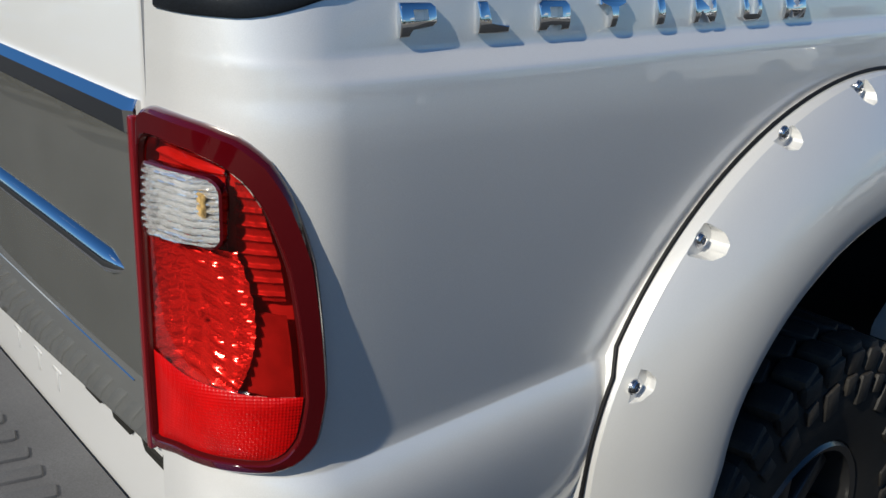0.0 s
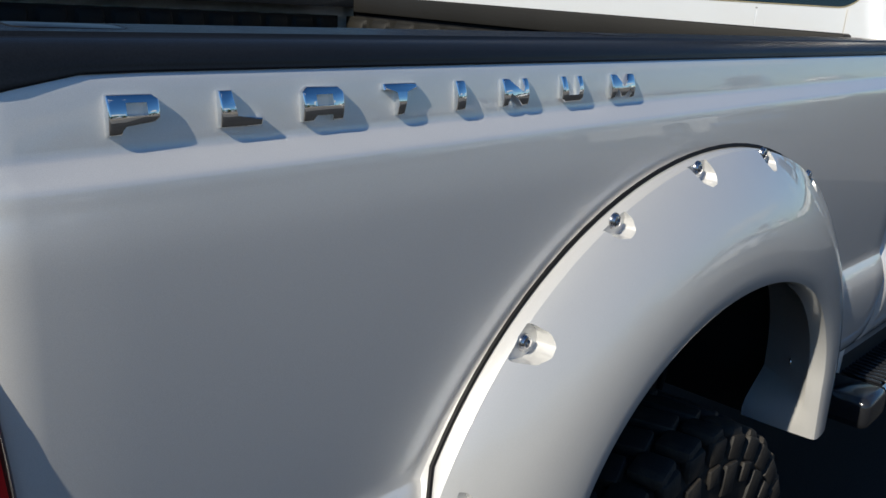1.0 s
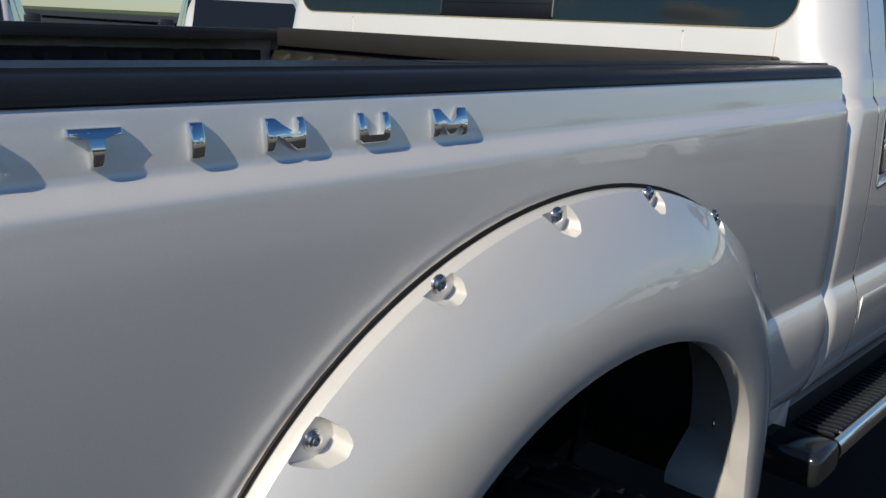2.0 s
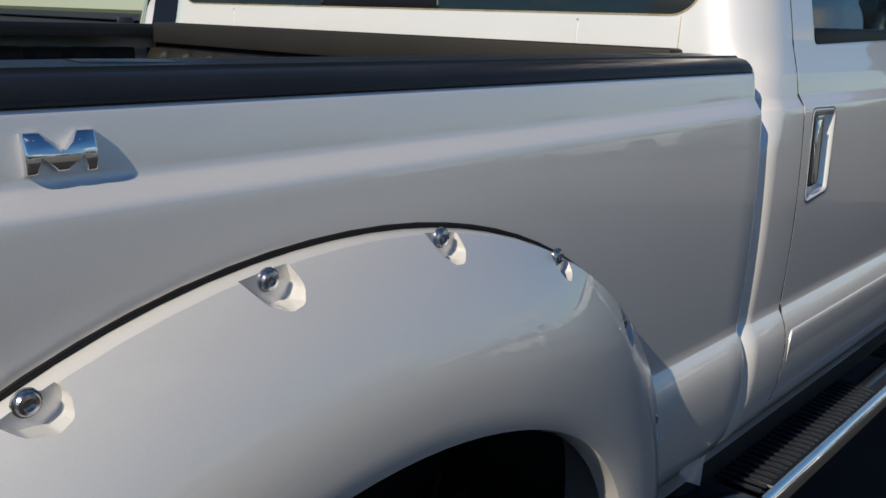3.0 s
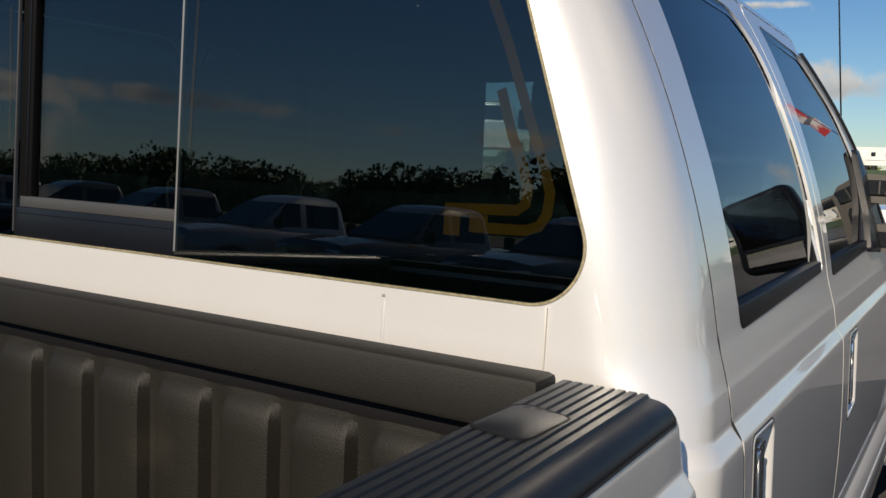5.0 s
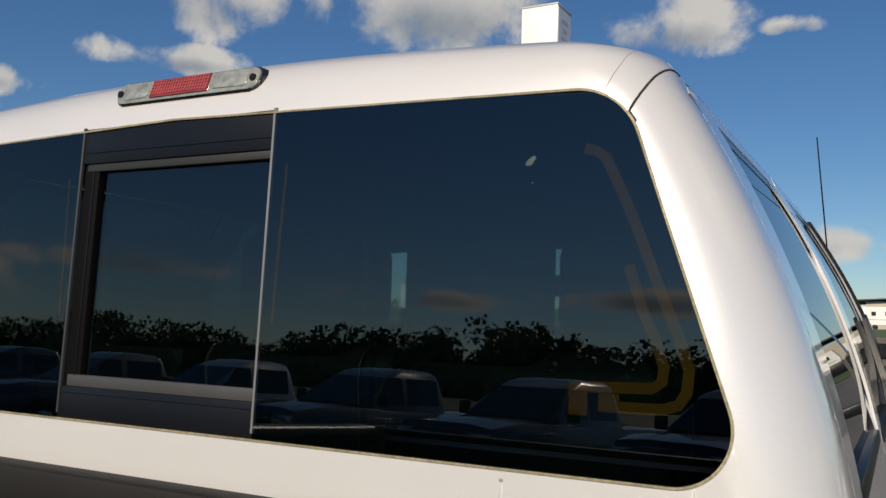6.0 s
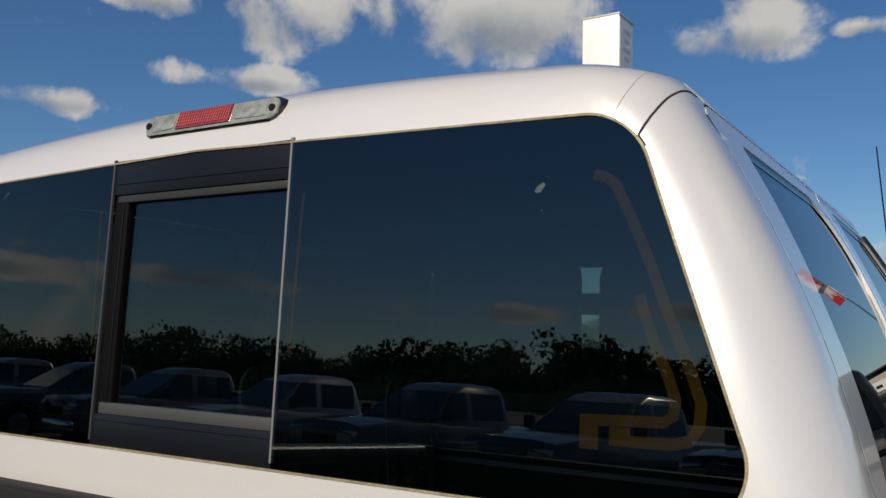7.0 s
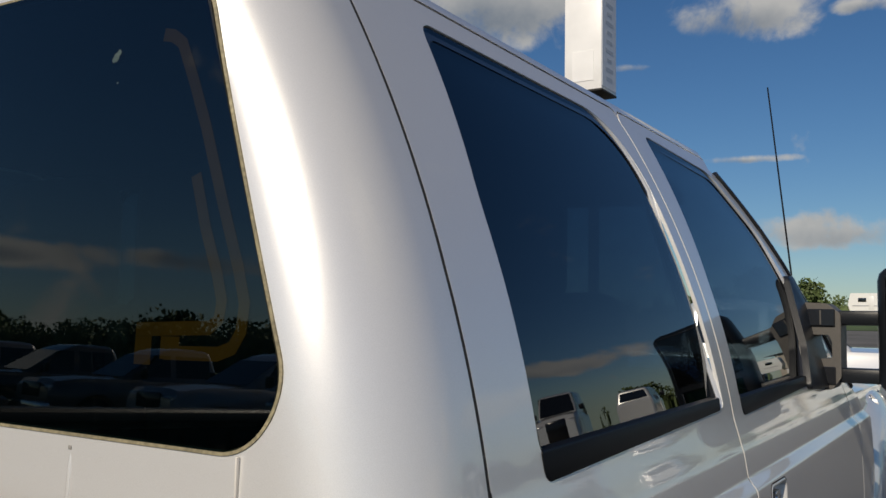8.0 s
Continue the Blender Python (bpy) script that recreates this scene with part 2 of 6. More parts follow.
def cyl(c, r, h, axis="x", seg=24, r2=None, bevel=0.0):
    bm = bmesh.new()
    rot = {"x": Matrix.Rotation(radians(90), 4, "Y"), "y": Matrix.Rotation(radians(-90), 4, "X"), "z": Matrix.Identity(4)}[axis]
    bmesh.ops.create_cone(bm, cap_ends=True, segments=seg, radius1=r, radius2=r if r2 is None else r2, depth=h, matrix=Matrix.Translation(c) @ rot)
    if bevel:
        es = [e for e in bm.edges if len(e.link_faces) == 2 and e.calc_face_angle(0) > 1.0]
        bmesh.ops.bevel(bm, geom=es, offset=bevel, segments=2, profile=0.5, affect="EDGES")
    return bm


def loft(rows, close_v=False, close_u=False, caps=False):
    """Quads between rows of points."""
    bm = bmesh.new()
    vs = [[bm.verts.new(p) for p in row] for row in rows]
    n, m = len(vs), len(vs[0])
    for i in range(n if close_u else n - 1):
        for j in range(m if close_v else m - 1):
            a, b, c, d = vs[i][j], vs[(i + 1) % n][j], vs[(i + 1) % n][(j + 1) % m], vs[i][(j + 1) % m]
            try:
                bm.faces.new((a, b, c, d))
            except ValueError:
                pass
    if caps:
        bm.faces.new(vs[0])
        bm.faces.new(vs[-1])
    return bm


def thicken(bm, t, middle=None):
    """Gives an open sheet the thickness t. With middle, the sheet's faces look away from that point and it grows towards it."""
    bmesh.ops.recalc_face_normals(bm, faces=bm.faces)
    if middle is not None:
        c = Vector(middle)
        if sum(f.normal.dot(f.calc_center_median() - c) * f.calc_area() for f in bm.faces) < 0:
            bmesh.ops.reverse_faces(bm, faces=bm.faces)
    bm.normal_update()
    old, faces = list(bm.verts), list(bm.faces)
    rim = [e for e in bm.edges if len(e.link_faces) == 1]
    twin = {v: bm.verts.new(v.co - v.normal * t) for v in old}
    for f in faces:
        bm.faces.new([twin[v] for v in reversed(f.verts)])
    for e in rim:
        a, b = e.verts
        bm.faces.new((a, b, twin[b], twin[a]))
    bmesh.ops.recalc_face_normals(bm, faces=bm.faces)
    return bm


def tube(points, r, seg=8, caps=True):
    pts = [Vector(p) for p in points]
    rows = []
    side = None
    for i, p in enumerate(pts):
        d = (pts[min(i + 1, len(pts) - 1)] - pts[max(i - 1, 0)]).normalized()
        if side is None:
            side = d.orthogonal().normalized()
        side = (side - d * side.dot(d)).normalized()
        other = d.cross(side)
        rr = r[i] if isinstance(r, (list, tuple)) else r
        rows.append([p + (side * math.cos(a) + other * math.sin(a)) * rr for a in [k * 2 * math.pi / seg for k in range(seg)]])
    return loft(rows, close_v=True, caps=caps)


def ring_profile(profile, axis_at, seg=64, axis="x"):
    """A profile of (x along the axle, radius) turned round the axle."""
    rows = []
    for k in range(seg):
        a = 2 * math.pi * k / seg
        rows.append([Vector((axis_at[0] + px, axis_at[1] + pr * math.cos(a), axis_at[2] + pr * math.sin(a))) for px, pr in profile])
    return loft(rows, close_u=True)


def rounded(poly, r, seg=6):
    """A 2D outline with rounded corners. r: one radius, or one for each corner."""
    out = []
    n = len(poly)
    for i in range(n):
        p0, p1, p2 = (Vector(poly[k % n]) for k in (i - 1, i, i + 1))
        rr = r[i] if isinstance(r, (list, tuple)) else r
        a, b = (p0 - p1), (p2 - p1)
        if rr <= 0:
            out.append(p1)
            continue
        ang = a.angle(b)
        cut = min(rr / math.tan(ang / 2), a.length * 0.49, b.length * 0.49)
        rad = cut * math.tan(ang / 2)
        s, e = p1 + a.normalized() * cut, p1 + b.normalized() * cut
        c = p1 + (a.normalized() + b.normalized()).normalized() * (rad / math.sin(ang / 2))
        sa, ea = math.atan2(s.y - c.y, s.x - c.x), math.atan2(e.y - c.y, e.x - c.x)
        da = (ea - sa + math.pi) % (2 * math.pi) - math.pi
        out += [Vector((c.x + rad * math.cos(sa + da * k / seg), c.y + rad * math.sin(sa + da * k / seg))) for k in range(seg + 1)]
    return out


def prism(outline, place, depth_a, depth_b, bevel=0.0, seg=2):
    """An outline in 2D, laid by place(u, v, d), between two depths."""
    bm = bmesh.new()
    lo = [bm.verts.new(place(p[0], p[1], depth_a)) for p in outline]
    hi = [bm.verts.new(place(p[0], p[1], depth_b)) for p in outline]
    n = len(lo)
    bm.faces.new(lo)
    top = bm.faces.new(hi)
    for i in range(n):
        bm.faces.new((lo[i], lo[(i + 1) % n], hi[(i + 1) % n], hi[i]))
    if bevel:
        bmesh.ops.bevel(bm, geom=list(top.edges), offset=bevel, segments=seg, profile=0.5, affect="EDGES")
    bmesh.ops.recalc_face_normals(bm, faces=bm.faces)
    return bm


def frame_prism(outer, inner, place, a, b):
    """A flat frame between two outlines with equally many points."""
    n = len(outer)
    rows = [[place(*outer[i], a), place(*outer[i], b), place(*inner[i], b), place(*inner[i], a)] for i in range(n)]
    return loft(rows, close_v=True, close_u=True)


def carve(bm, cutters, how="DIFFERENCE"):
    """bm less (or crossed with) the cutters."""
    def temp(b):
        bmesh.ops.recalc_face_normals(b, faces=b.faces)
        me = bpy.data.meshes.new("temp")
        b.to_mesh(me)
        b.free()
        return new("temp", me)
    body = temp(bm)
    others = [temp(c) for c in cutters]
    for o in others:
        md = body.modifiers.new("cut", "BOOLEAN")
        md.operation, md.object, md.solver = how, o, "EXACT"
    bpy.context.view_layer.update()
    me = bpy.data.meshes.new_from_object(body.evaluated_get(bpy.context.evaluated_depsgraph_get()))
    out = bmesh.new()
    out.from_mesh(me)
    bpy.data.meshes.remove(me)
    for o in [body, *others]:
        data = o.data
        bpy.data.objects.remove(o)
        bpy.data.meshes.remove(data)
    return out


def lerp_table(table, v):
    """Straight interpolation in a short table of (v, value), ascending."""
    if v <= table[0][0]:
        return table[0][1]
    for (a, x), (b, y) in zip(table, table[1:]):
        if v <= b:
            return x + (y - x) * (v - a) / (b - a)
    return table[-1][1]


def smooth_table(table, v, w=0.0028):
    return sum(lerp_table(table, v + k * w / 3) for k in range(-3, 4)) / 7


def shrink(outline, d):
    """An outline moved inwards by d, point by point."""
    pts = [Vector(p) for p in outline]
    n = len(pts)
    area = sum(pts[i].x * pts[(i + 1) % n].y - pts[(i + 1) % n].x * pts[i].y for i in range(n))
    sgn = 1 if area > 0 else -1
    out = []
    for i in range(n):
        t = (pts[(i + 1) % n] - pts[i - 1]).normalized()
        out.append(pts[i] + Vector((-t.y, t.x)) * d * sgn)
    return out


def side_yz(x_at=0.0):
    """Place outlines drawn in (y, z) with depth along x."""
    return lambda u, v, d: Vector((d + x_at, u, v))


def rear_xz(u, v, d):
    return Vector((u, d, v))


# ---- the pickup ----
truck = thing("pickup_truck", "pearl white crew-cab pickup with bolt-on wheel flares, parked on asphalt", "pickup truck", at=(0, 2.2, 0))

# half width of the body by height
PANEL = [(1.02 + 0.0188 * k, 0.9890 - 0.195 * (0.0188 * k - 0.175) ** 2) for k in range(21)]
SIDE = [(0.62, 0.900), (0.755, 0.940), (0.785, 0.968), (0.82, 0.986), (0.87, 0.999), (0.92, 1.0045), (0.955, 1.0045), (0.975, 1.002), (0.992, 0.9972), (1.006, 0.9915), (1.016, 0.9860), *PANEL, (1.4065, 0.9796), (1.4250, 0.9652),
        (1.434, 0.9642), (1.466, 0.9588), (1.470, 0.9575), (1.4735, 0.9550), (1.48, 0.952)]
BED_REAR, BED_FRONT, BED_TOP = 0.064, 2.111, 1.4735


def bed_half(z, y):
    """How far the bed side stands out past 0.97 m; the crease dies out at the tail corner."""
    w = min(1.0, max(0.0, (0.205 - y) / 0.10))
    w = w * w * (3 - 2 * w)
    plain = lerp_table([(1.36, lerp_table(SIDE, 1.36)), (1.42, 0.9740), (BED_TOP, 0.9550)], z) if 1.36 < z < BED_TOP else smooth_table(SIDE, z)
    return smooth_table(SIDE, z) * (1 - w) + plain * w - 0.97


def bed_outline(zs, y_end, corner=0.10, x_in=0.822):
    """Rows of the bed side from the tail corner forwards."""
    path = [(x_in, BED_REAR, 0, -1), (0.845, BED_REAR, 0, -1)]
    cx, cy = 0.97 - corner, BED_REAR + corner
    path += [(cx + corner * math.sin(a), cy - corner * math.cos(a), math.sin(a), -math.cos(a)) for a in [radians(k * 7.5) for k in range(13)]]
    ys = [cy + (y_end - cy) * k / 26 for k in range(1, 26)]
    path += [(0.97, y, 1, 0) for y in ys]
    # the front edge turns in to the cab
    path += [(0.97 - 0.020 * (1 - math.cos(radians(a))), y_end - 0.020 + 0.020 * math.sin(radians(a)), math.cos(radians(a)), math.sin(radians(a))) for a in (0, 15, 30, 45, 60, 75, 90)]
    path += [(0.90, y_end, 0, 1)]
    return [[Vector((px + nx * bed_half(z, py), py + ny * bed_half(z, py) * (0.15 if ny < 0 else 0.3), z)) for px, py, nx, ny in path] for z in zs]


ARCH_Y, ARCH_Z = 1.155, 0.85


def arch_point(a, ra=0.630, rb=0.490):
    """A point of the wheel arch: a from 0 (front) over 90 (top) to 180 (rear); past that it runs down."""
    if a < 0:
        return Vector((ARCH_Y + ra - a * 0.0006, ARCH_Z + a * 0.0045))
    if a > 180:
        return Vector((ARCH_Y - ra - (a - 180) * 0.0010, ARCH_Z - (a - 180) * 0.0045))
    return Vector((ARCH_Y + ra * math.cos(radians(a)), ARCH_Z + rb * math.sin(radians(a))))


def mirror_bm(bm):
    for v in bm.verts:
        v.co.x = -v.co.x
    bmesh.ops.reverse_faces(bm, faces=bm.faces)
    return bm


def rail_rise(y, z):
    """The bed's top edge falls a little towards the tail."""
    return (y - 2.08) * lerp_table([(1.33, 0.0), (1.392, 0.0125), (1.427, 0.0125), (1.458, 0.0062)], z)


SHELF_Z = [0.745, 0.765, 0.785, 0.80, 0.82, 0.845, 0.87, 0.895, 0.92, 0.94, 0.955, 0.965, 0.975, 0.984, 0.992, 0.999, 1.006, 1.011, 1.0145, 1.0175]
CREASE_Z = [1.386, 1.392, 1.398, 1.4030, 1.4052, 1.4065, 1.4078, 1.4100, 1.4228, 1.4250, 1.4272, 1.4310, 1.4640, 1.4670, 1.4700]


def spaced(zs, least=0.0009):
    """Heights in order, with near-twins dropped."""
    out = []
    for z in sorted(zs):
        if not out or z - out[-1] > least:
            out.append(z)
    return out


def bed_side():
    zs = [0.70, *SHELF_Z, *[z for z, _ in PANEL], 1.400,
          1.404, 1.408, 1.412, 1.416, 1.420, 1.424, 1.428, 1.432, 1.445, 1.458, BED_TOP]
    zs = spaced(zs + CREASE_Z)
    bm = thicken(loft(bed_outline(zs, BED_FRONT)), 0.006, (0.3, 1.0, 1.1))
    hole = [arch_point(a, 0.60, 0.46) for a in range(-60, 241, 6)]
    for v in bm.verts:
        v.co.z += rail_rise(v.co.y, v.co.z)
    return carve(bm, [prism(hole, side_yz(), 0.7, 1.2)])


right_side = part("bed_side", bed_side(), PAINT, truck, "pearl white pickup bed side with a horizontal crease")
part("bed_side", mirror_bm(bed_side()), PAINT, truck)

# over-rail caps with lengthwise ribs
def rail_cap():
    """Ribbed black cap along the bed rail; its outer skirt wraps the tail corner and hangs lower there."""
    corner, y1 = 0.10, 2.085
    cx, cy = 0.97 - corner, BED_REAR + corner
    path = [(0.846, BED_REAR, 0, -1), (0.855, BED_REAR, 0, -1)]
    path += [(cx + corner * math.sin(a), cy - corner * math.cos(a), math.sin(a), -math.cos(a)) for a in [radians(k * 6) for k in range(16)]]
    path += [(0.97, cy + (y1 - cy) * k / 40, 1, 0) for k in range(1, 41)]
    rows = []
    for k, (px, py, nx, ny) in enumerate(path):
        way = k / 17 * 0.17 if k < 18 else 0.17 + py - cy
        drop = min(1.0, max(0.0, (0.235 - way) / 0.15))
        drop = drop * drop * (3 - 2 * drop)
        lip = 1.4705 - 0.0235 * drop
        pull = 0.35 * max(0.0, 1 - way / 0.02)
        def out(z, more):
            h = bed_half(min(z, BED_TOP), py) + more
            return Vector((px + nx * h, py + ny * (h * 0.15 + more), z))
        row = [out(lip, -0.006) + Vector((0, 0, 0.002)), out(lip, 0.0016), out(lip + 0.0018, 0.0030)]
        row += [out(lip + (1.478 - lip) * f, 0.0030) for f in (0.33, 0.66, 1.0)]
        edge, anchor = out(1.478, 0.0030), Vector((0.830, max(py, cy), 1.478))
        ribs = min(1.0, max(0.0, (way - 0.14) / 0.08))
        top = [(0.9525, 1.485), (0.946, 1.490), (0.938, 1.4925), (0.930, 1.4935)]
        for n in range(7, -1, -1):
            x0 = 0.8375 + n * 0.0117
            top += [(x0 + 0.0092, 1.4970 - 0.0022 * ribs), (x0 + 0.0080, 1.497), (x0 + 0.0012, 1.497), (x0, 1.4970 - 0.0022 * ribs)]
        top += [(0.834, 1.4915), (0.830, 1.486), (0.830, 1.462)]
        for tx, tz in top:
            q = edge.lerp(anchor, (0.9575 - tx) / 0.1275)
            row.append(Vector((q.x, q.y, tz - 0.004 * pull)))
        rows.append(row)
    # rounded front nose
    last = rows[-1]
    for a in (30, 60, 90):
        c = 1 - math.cos(radians(a))
        rows.append([Vector((p.x - 0.014 * c * max(0, (p.x - 0.85) / 0.1), y1 + 0.016 * math.sin(radians(a)), p.z - (0.012 * c if p.z > 1.472 else 0))) for p in last])
    bm = loft(rows, caps=True)
    bmesh.ops.remove_doubles(bm, verts=bm.verts, dist=0.0004)
    for v in bm.verts:
        v.co.z += rail_rise(v.co.y, v.co.z)
    return bm


cap = part("rail_cap", rail_cap(), BLACK_PLASTIC, truck, "ribbed black plastic bed rail cap", angle=40)
part("rail_cap", mirror_bm(rail_cap()), BLACK_PLASTIC, truck, "ribbed black plastic bed rail cap", angle=40)
for y in (1.935, 1.02, 0.25):
    pocket = rounded([(0.838, y - 0.045), (0.896, y - 0.055), (0.900, y + 0.030), (0.842, y + 0.045)], 0.012)
    part("pocket_cover", prism(pocket, lambda u, v, d: Vector((u, v, d)), 1.480 + rail_rise(y, 1.5), 1.4972 + rail_rise(y, 1.5), 0.001), BLACK_PLASTIC, cap)
    part("pocket_groove", frame_prism(shrink(pocket, -0.0022), pocket, lambda u, v, d: Vector((u, v, d)), 1.480 + rail_rise(y, 1.5), 1.4974 + rail_rise(y, 1.5)), SEAL, cap)


# bed liner: corrugated walls, floor, front rail
def corrugated(length, height, pitch, depth):
    """A ribbed liner wall in (u along, v up, d out)."""
    rows = []
    n = max(2, round(length / pitch))
    us = []
    for k in range(n):
        b = k * pitch
        us += [(b + pitch * f, g) for f, g in ((0, 0), (0.12, 0), (0.17, 0.12), (0.24, 0.88), (0.29, 1), (0.80, 1), (0.85, 0.88), (0.92, 0.12))]
    us.append((n * pitch, 0))
    for v, amt in ((0, 1), (0.3, 1), (0.6, 1), (0.90, 1), (0.94, 0.92), (0.965, 0.6), (0.98, 0.12), (1.0, 0.0)):
        rows.append([(u, v * height, depth * s * amt) for u, s in us])
    return rows


def liner_front():
    rows = [[Vector((-0.855 + u, 2.035 - d, 0.98 + v)) for u, v, d in row] for row in corrugated(1.71, 0.45, 0.114, 0.020)]
    return thicken(loft(rows), 0.006)


def liner_wall():
    rows = [[Vector((0.862 - d, 0.10 + u, 0.98 + v)) for u, v, d in row] for row in corrugated(1.92, 0.45, 0.105, 0.014)]
    return thicken(loft(rows), 0.006)


def liner_floor():
    xs = []
    for k in range(21):
        b = -0.86 + k * 0.082
        xs += [(b, 0), (b + 0.034, 0), (b + 0.042, 0.012), (b + 0.074, 0.012)]
    xs.append((0.862, 0))
    return thicken(loft([[Vector((x, y, 0.975 + z)) for x, z in xs] for y in (0.06, 0.7, 1.4, 2.04)]), 0.01)


liner = part("bed_liner", liner_floor(), LINER, truck, "dusty brown-black ribbed drop-in bed liner")
part("liner_wall", liner_front(), LINER, liner)
part("liner_wall", liner_wall(), LINER, liner)
part("liner_wall", mirror_bm(liner_wall()), LINER, liner)
# front rail of the bed; a black strip paints the shaded gap under it
bm = box((0, 2.062, 1.474), (1.665, 0.052, 0.060), 0.008)
part("front_rail", bm, LINER_RAIL, truck, "dusty black plastic rail across the front of the bed")
part("front_panel", box((0, 2.082, 1.16), (1.80, 0.014, 0.46), 0.003), PAINT, truck)
part("liner_lip", box((0, 2.067, 1.435), (1.70, 0.022, 0.040), 0.001), SEAL, liner, "black strip standing in for the shaded gap under the front rail")

# tailgate
GATE_Y = 0.064
gate_out = rounded([(-0.8175, 0.840), (0.8175, 0.840), (0.8175, 1.455), (-0.8175, 1.455)], 0.012)
gate = part("tailgate", prism(gate_out, rear_xz, GATE_Y + 0.055, GATE_Y, 0.006), PAINT, truck, "pearl white tailgate with smoked chrome panel")
part("gate_cap", box((0, GATE_Y + 0.03, 1.466), (1.63, 0.075, 0.024), 0.009, 3), LINER_RAIL, gate, "black plastic tailgate cap")
part("gate_liner", box((0, GATE_Y + 0.059, 1.205), (1.62, 0.010, 0.46), 0.003), LINER, gate, "dusty brown-black liner panel")
panel_out = rounded([(-0.798, 0.986), (-0.28, 0.955), (0.28, 0.955), (0.798, 0.986), (0.798, 1.330), (-0.798, 1.330)], [0.004, 0.2, 0.2, 0.004, 0.004, 0.004])
part("gate_panel", prism(panel_out, rear_xz, GATE_Y + 0.002, GATE_Y - 0.008, 0.003), SMOKED, gate, "smoked chrome applique panel")
rows = []
for x, d in ((-0.80, 0), (0.797, 0), (0.806, 0.006)):
    rows.append([Vector((x, GATE_Y + 0.002, 1.344)), Vector((x, GATE_Y - 0.006 + d * 0.5, 1.346)), Vector((x, GATE_Y - 0.014 + d, 1.336)), Vector((x, GATE_Y - 0.013 + d, 1.316)),
                 Vector((x, GATE_Y - 0.004 + d * 0.3, 1.312))])
part("chrome_strip", loft(rows, close_v=True, caps=True), CHROME, gate, "bright chrome strip")
rows = []
for x, s in ((-0.70, 1.0), (0.735, 1.0), (0.752, 0.55), (0.765, 0.08)):
    rows.append([Vector((x, GATE_Y - 0.006 - 0.013 * s * math.sin(a), 1.170 + 0.014 * s * math.cos(a))) for a in [math.pi * k / 8 for k in range(9)]])
part("chrome_strip", loft(rows, close_v=True, caps=True), CHROME, gate, "bright chrome strip")
rows = [[Vector((x, GATE_Y - 0.0075, 1.0510)), Vector((x, GATE_Y - 0.0092, 1.0496)), Vector((x, GATE_Y - 0.0075, 1.0482))] for x in (-0.70, 0.77)]
part("chrome_line", loft(rows), CHROME, gate, "thin chrome line")
part("gate_edge", box((0.8040, GATE_Y - 0.004, 1.160), (0.0105, 0.016, 0.345), 0.003), material("dark_red_reflector", (0.16, 0.008, 0.012), rough=0.12, coat=0.8), gate, "dark red reflector edge")
# embossed writing on the gate's lower edge, as plain raised bars
for x in (0.35, 0.43, 0.50):
    for dx, dz, w, h in ((0, 0.012, 0.030, 0.005), (0, -0.004, 0.006, 0.028)):
        part("embossed_bar", box((x + dx, GATE_Y + 0.0008, 0.928 + dz), (w, 0.004, h), 0.0016), PAINT, gate)

# rear bumper with step pad
bump_prof = [(0.060, 0.862), (-0.10, 0.862), (-0.165, 0.850), (-0.185, 0.83), (-0.19, 0.76), (-0.17, 0.68), (0.02, 0.68)]
rows = [[Vector((x, py + 0.10 * max(0, abs(x) - 0.72) ** 1.5 * 3, pz)) for py, pz in bump_prof] for x in [k * 0.05 - 0.97 for k in range(39)] + [0.975]]
bumper = part("bumper", thicken(loft(rows), 0.006, (0, 0.0, 0.8)), CHROME, truck, "chrome rear bumper with a ribbed grey plastic step pad")
part("bumper_pad", box((0, -0.050, 0.868), (1.72, 0.222, 0.014), 0.005), GREY_PLASTIC, bumper, "ribbed grey plastic step pad")
bm_slot = mesh_of("tread_bar", box((0, 0, 0), (0.026, 0.095, 0.010), 0.0048, 2), GREY_PLASTIC)
for k in range(34):
    part("tread_bar", bm_slot, None, bumper, at=pose(-0.79 + k * 0.048, -0.044, 0.8750, 0, 0, -14))


# ---- tail light ----
def corner_point(s, z, d):
    """A point on the tail corner: s along the skin from the gate, d outwards."""
    off = (smooth_table(SIDE, z) - 0.97)
    if s < 0.048:
        return Vector((0.822 + s, BED_REAR - off * 0.15 - d, z))
    a = (s - 0.048) / 0.10
    if a <= math.pi / 2:
        nx, ny = math.sin(a), -math.cos(a)
        return Vector((0.87 + 0.10 * nx + nx * (off + d), BED_REAR + 0.10 + 0.10 * ny + ny * (off * 0.15 + d), z))
    return Vector((0.97 + off + d, BED_REAR + 0.10 + s - 0.205, z))


LAMP_OUT = [(-0.005, 1.000), (0.008, 0.999), (0.056, 1.015), (0.108, 1.023), (0.142, 1.027), (0.164, 1.037), (0.180, 1.060), (0.186, 1.108), (0.182, 1.166), (0.174, 1.236), (0.158, 1.290), (0.142, 1.320),
            (0.120, 1.338), (0.092, 1.346), (0.058, 1.3485), (0.016, 1.3475), (0.001, 1.340), (-0.005, 1.326), (-0.007, 1.29), (-0.008, 1.20), (-0.008, 1.10), (-0.008, 1.01)]
LAMP_IN = [(-0.001, 1.012), (0.008, 1.0105), (0.056, 1.026), (0.108, 1.035), (0.138, 1.038), (0.152, 1.046), (0.163, 1.066), (0.168, 1.108), (0.163, 1.166), (0.154, 1.232), (0.139, 1.280), (0.124, 1.304),
           (0.105, 1.318), (0.080, 1.325), (0.045, 1.3265), (0.016, 1.3245), (0.005, 1.317), (0.000, 1.300), (-0.002, 1.20), (-0.002, 1.10), (-0.002, 1.02)]


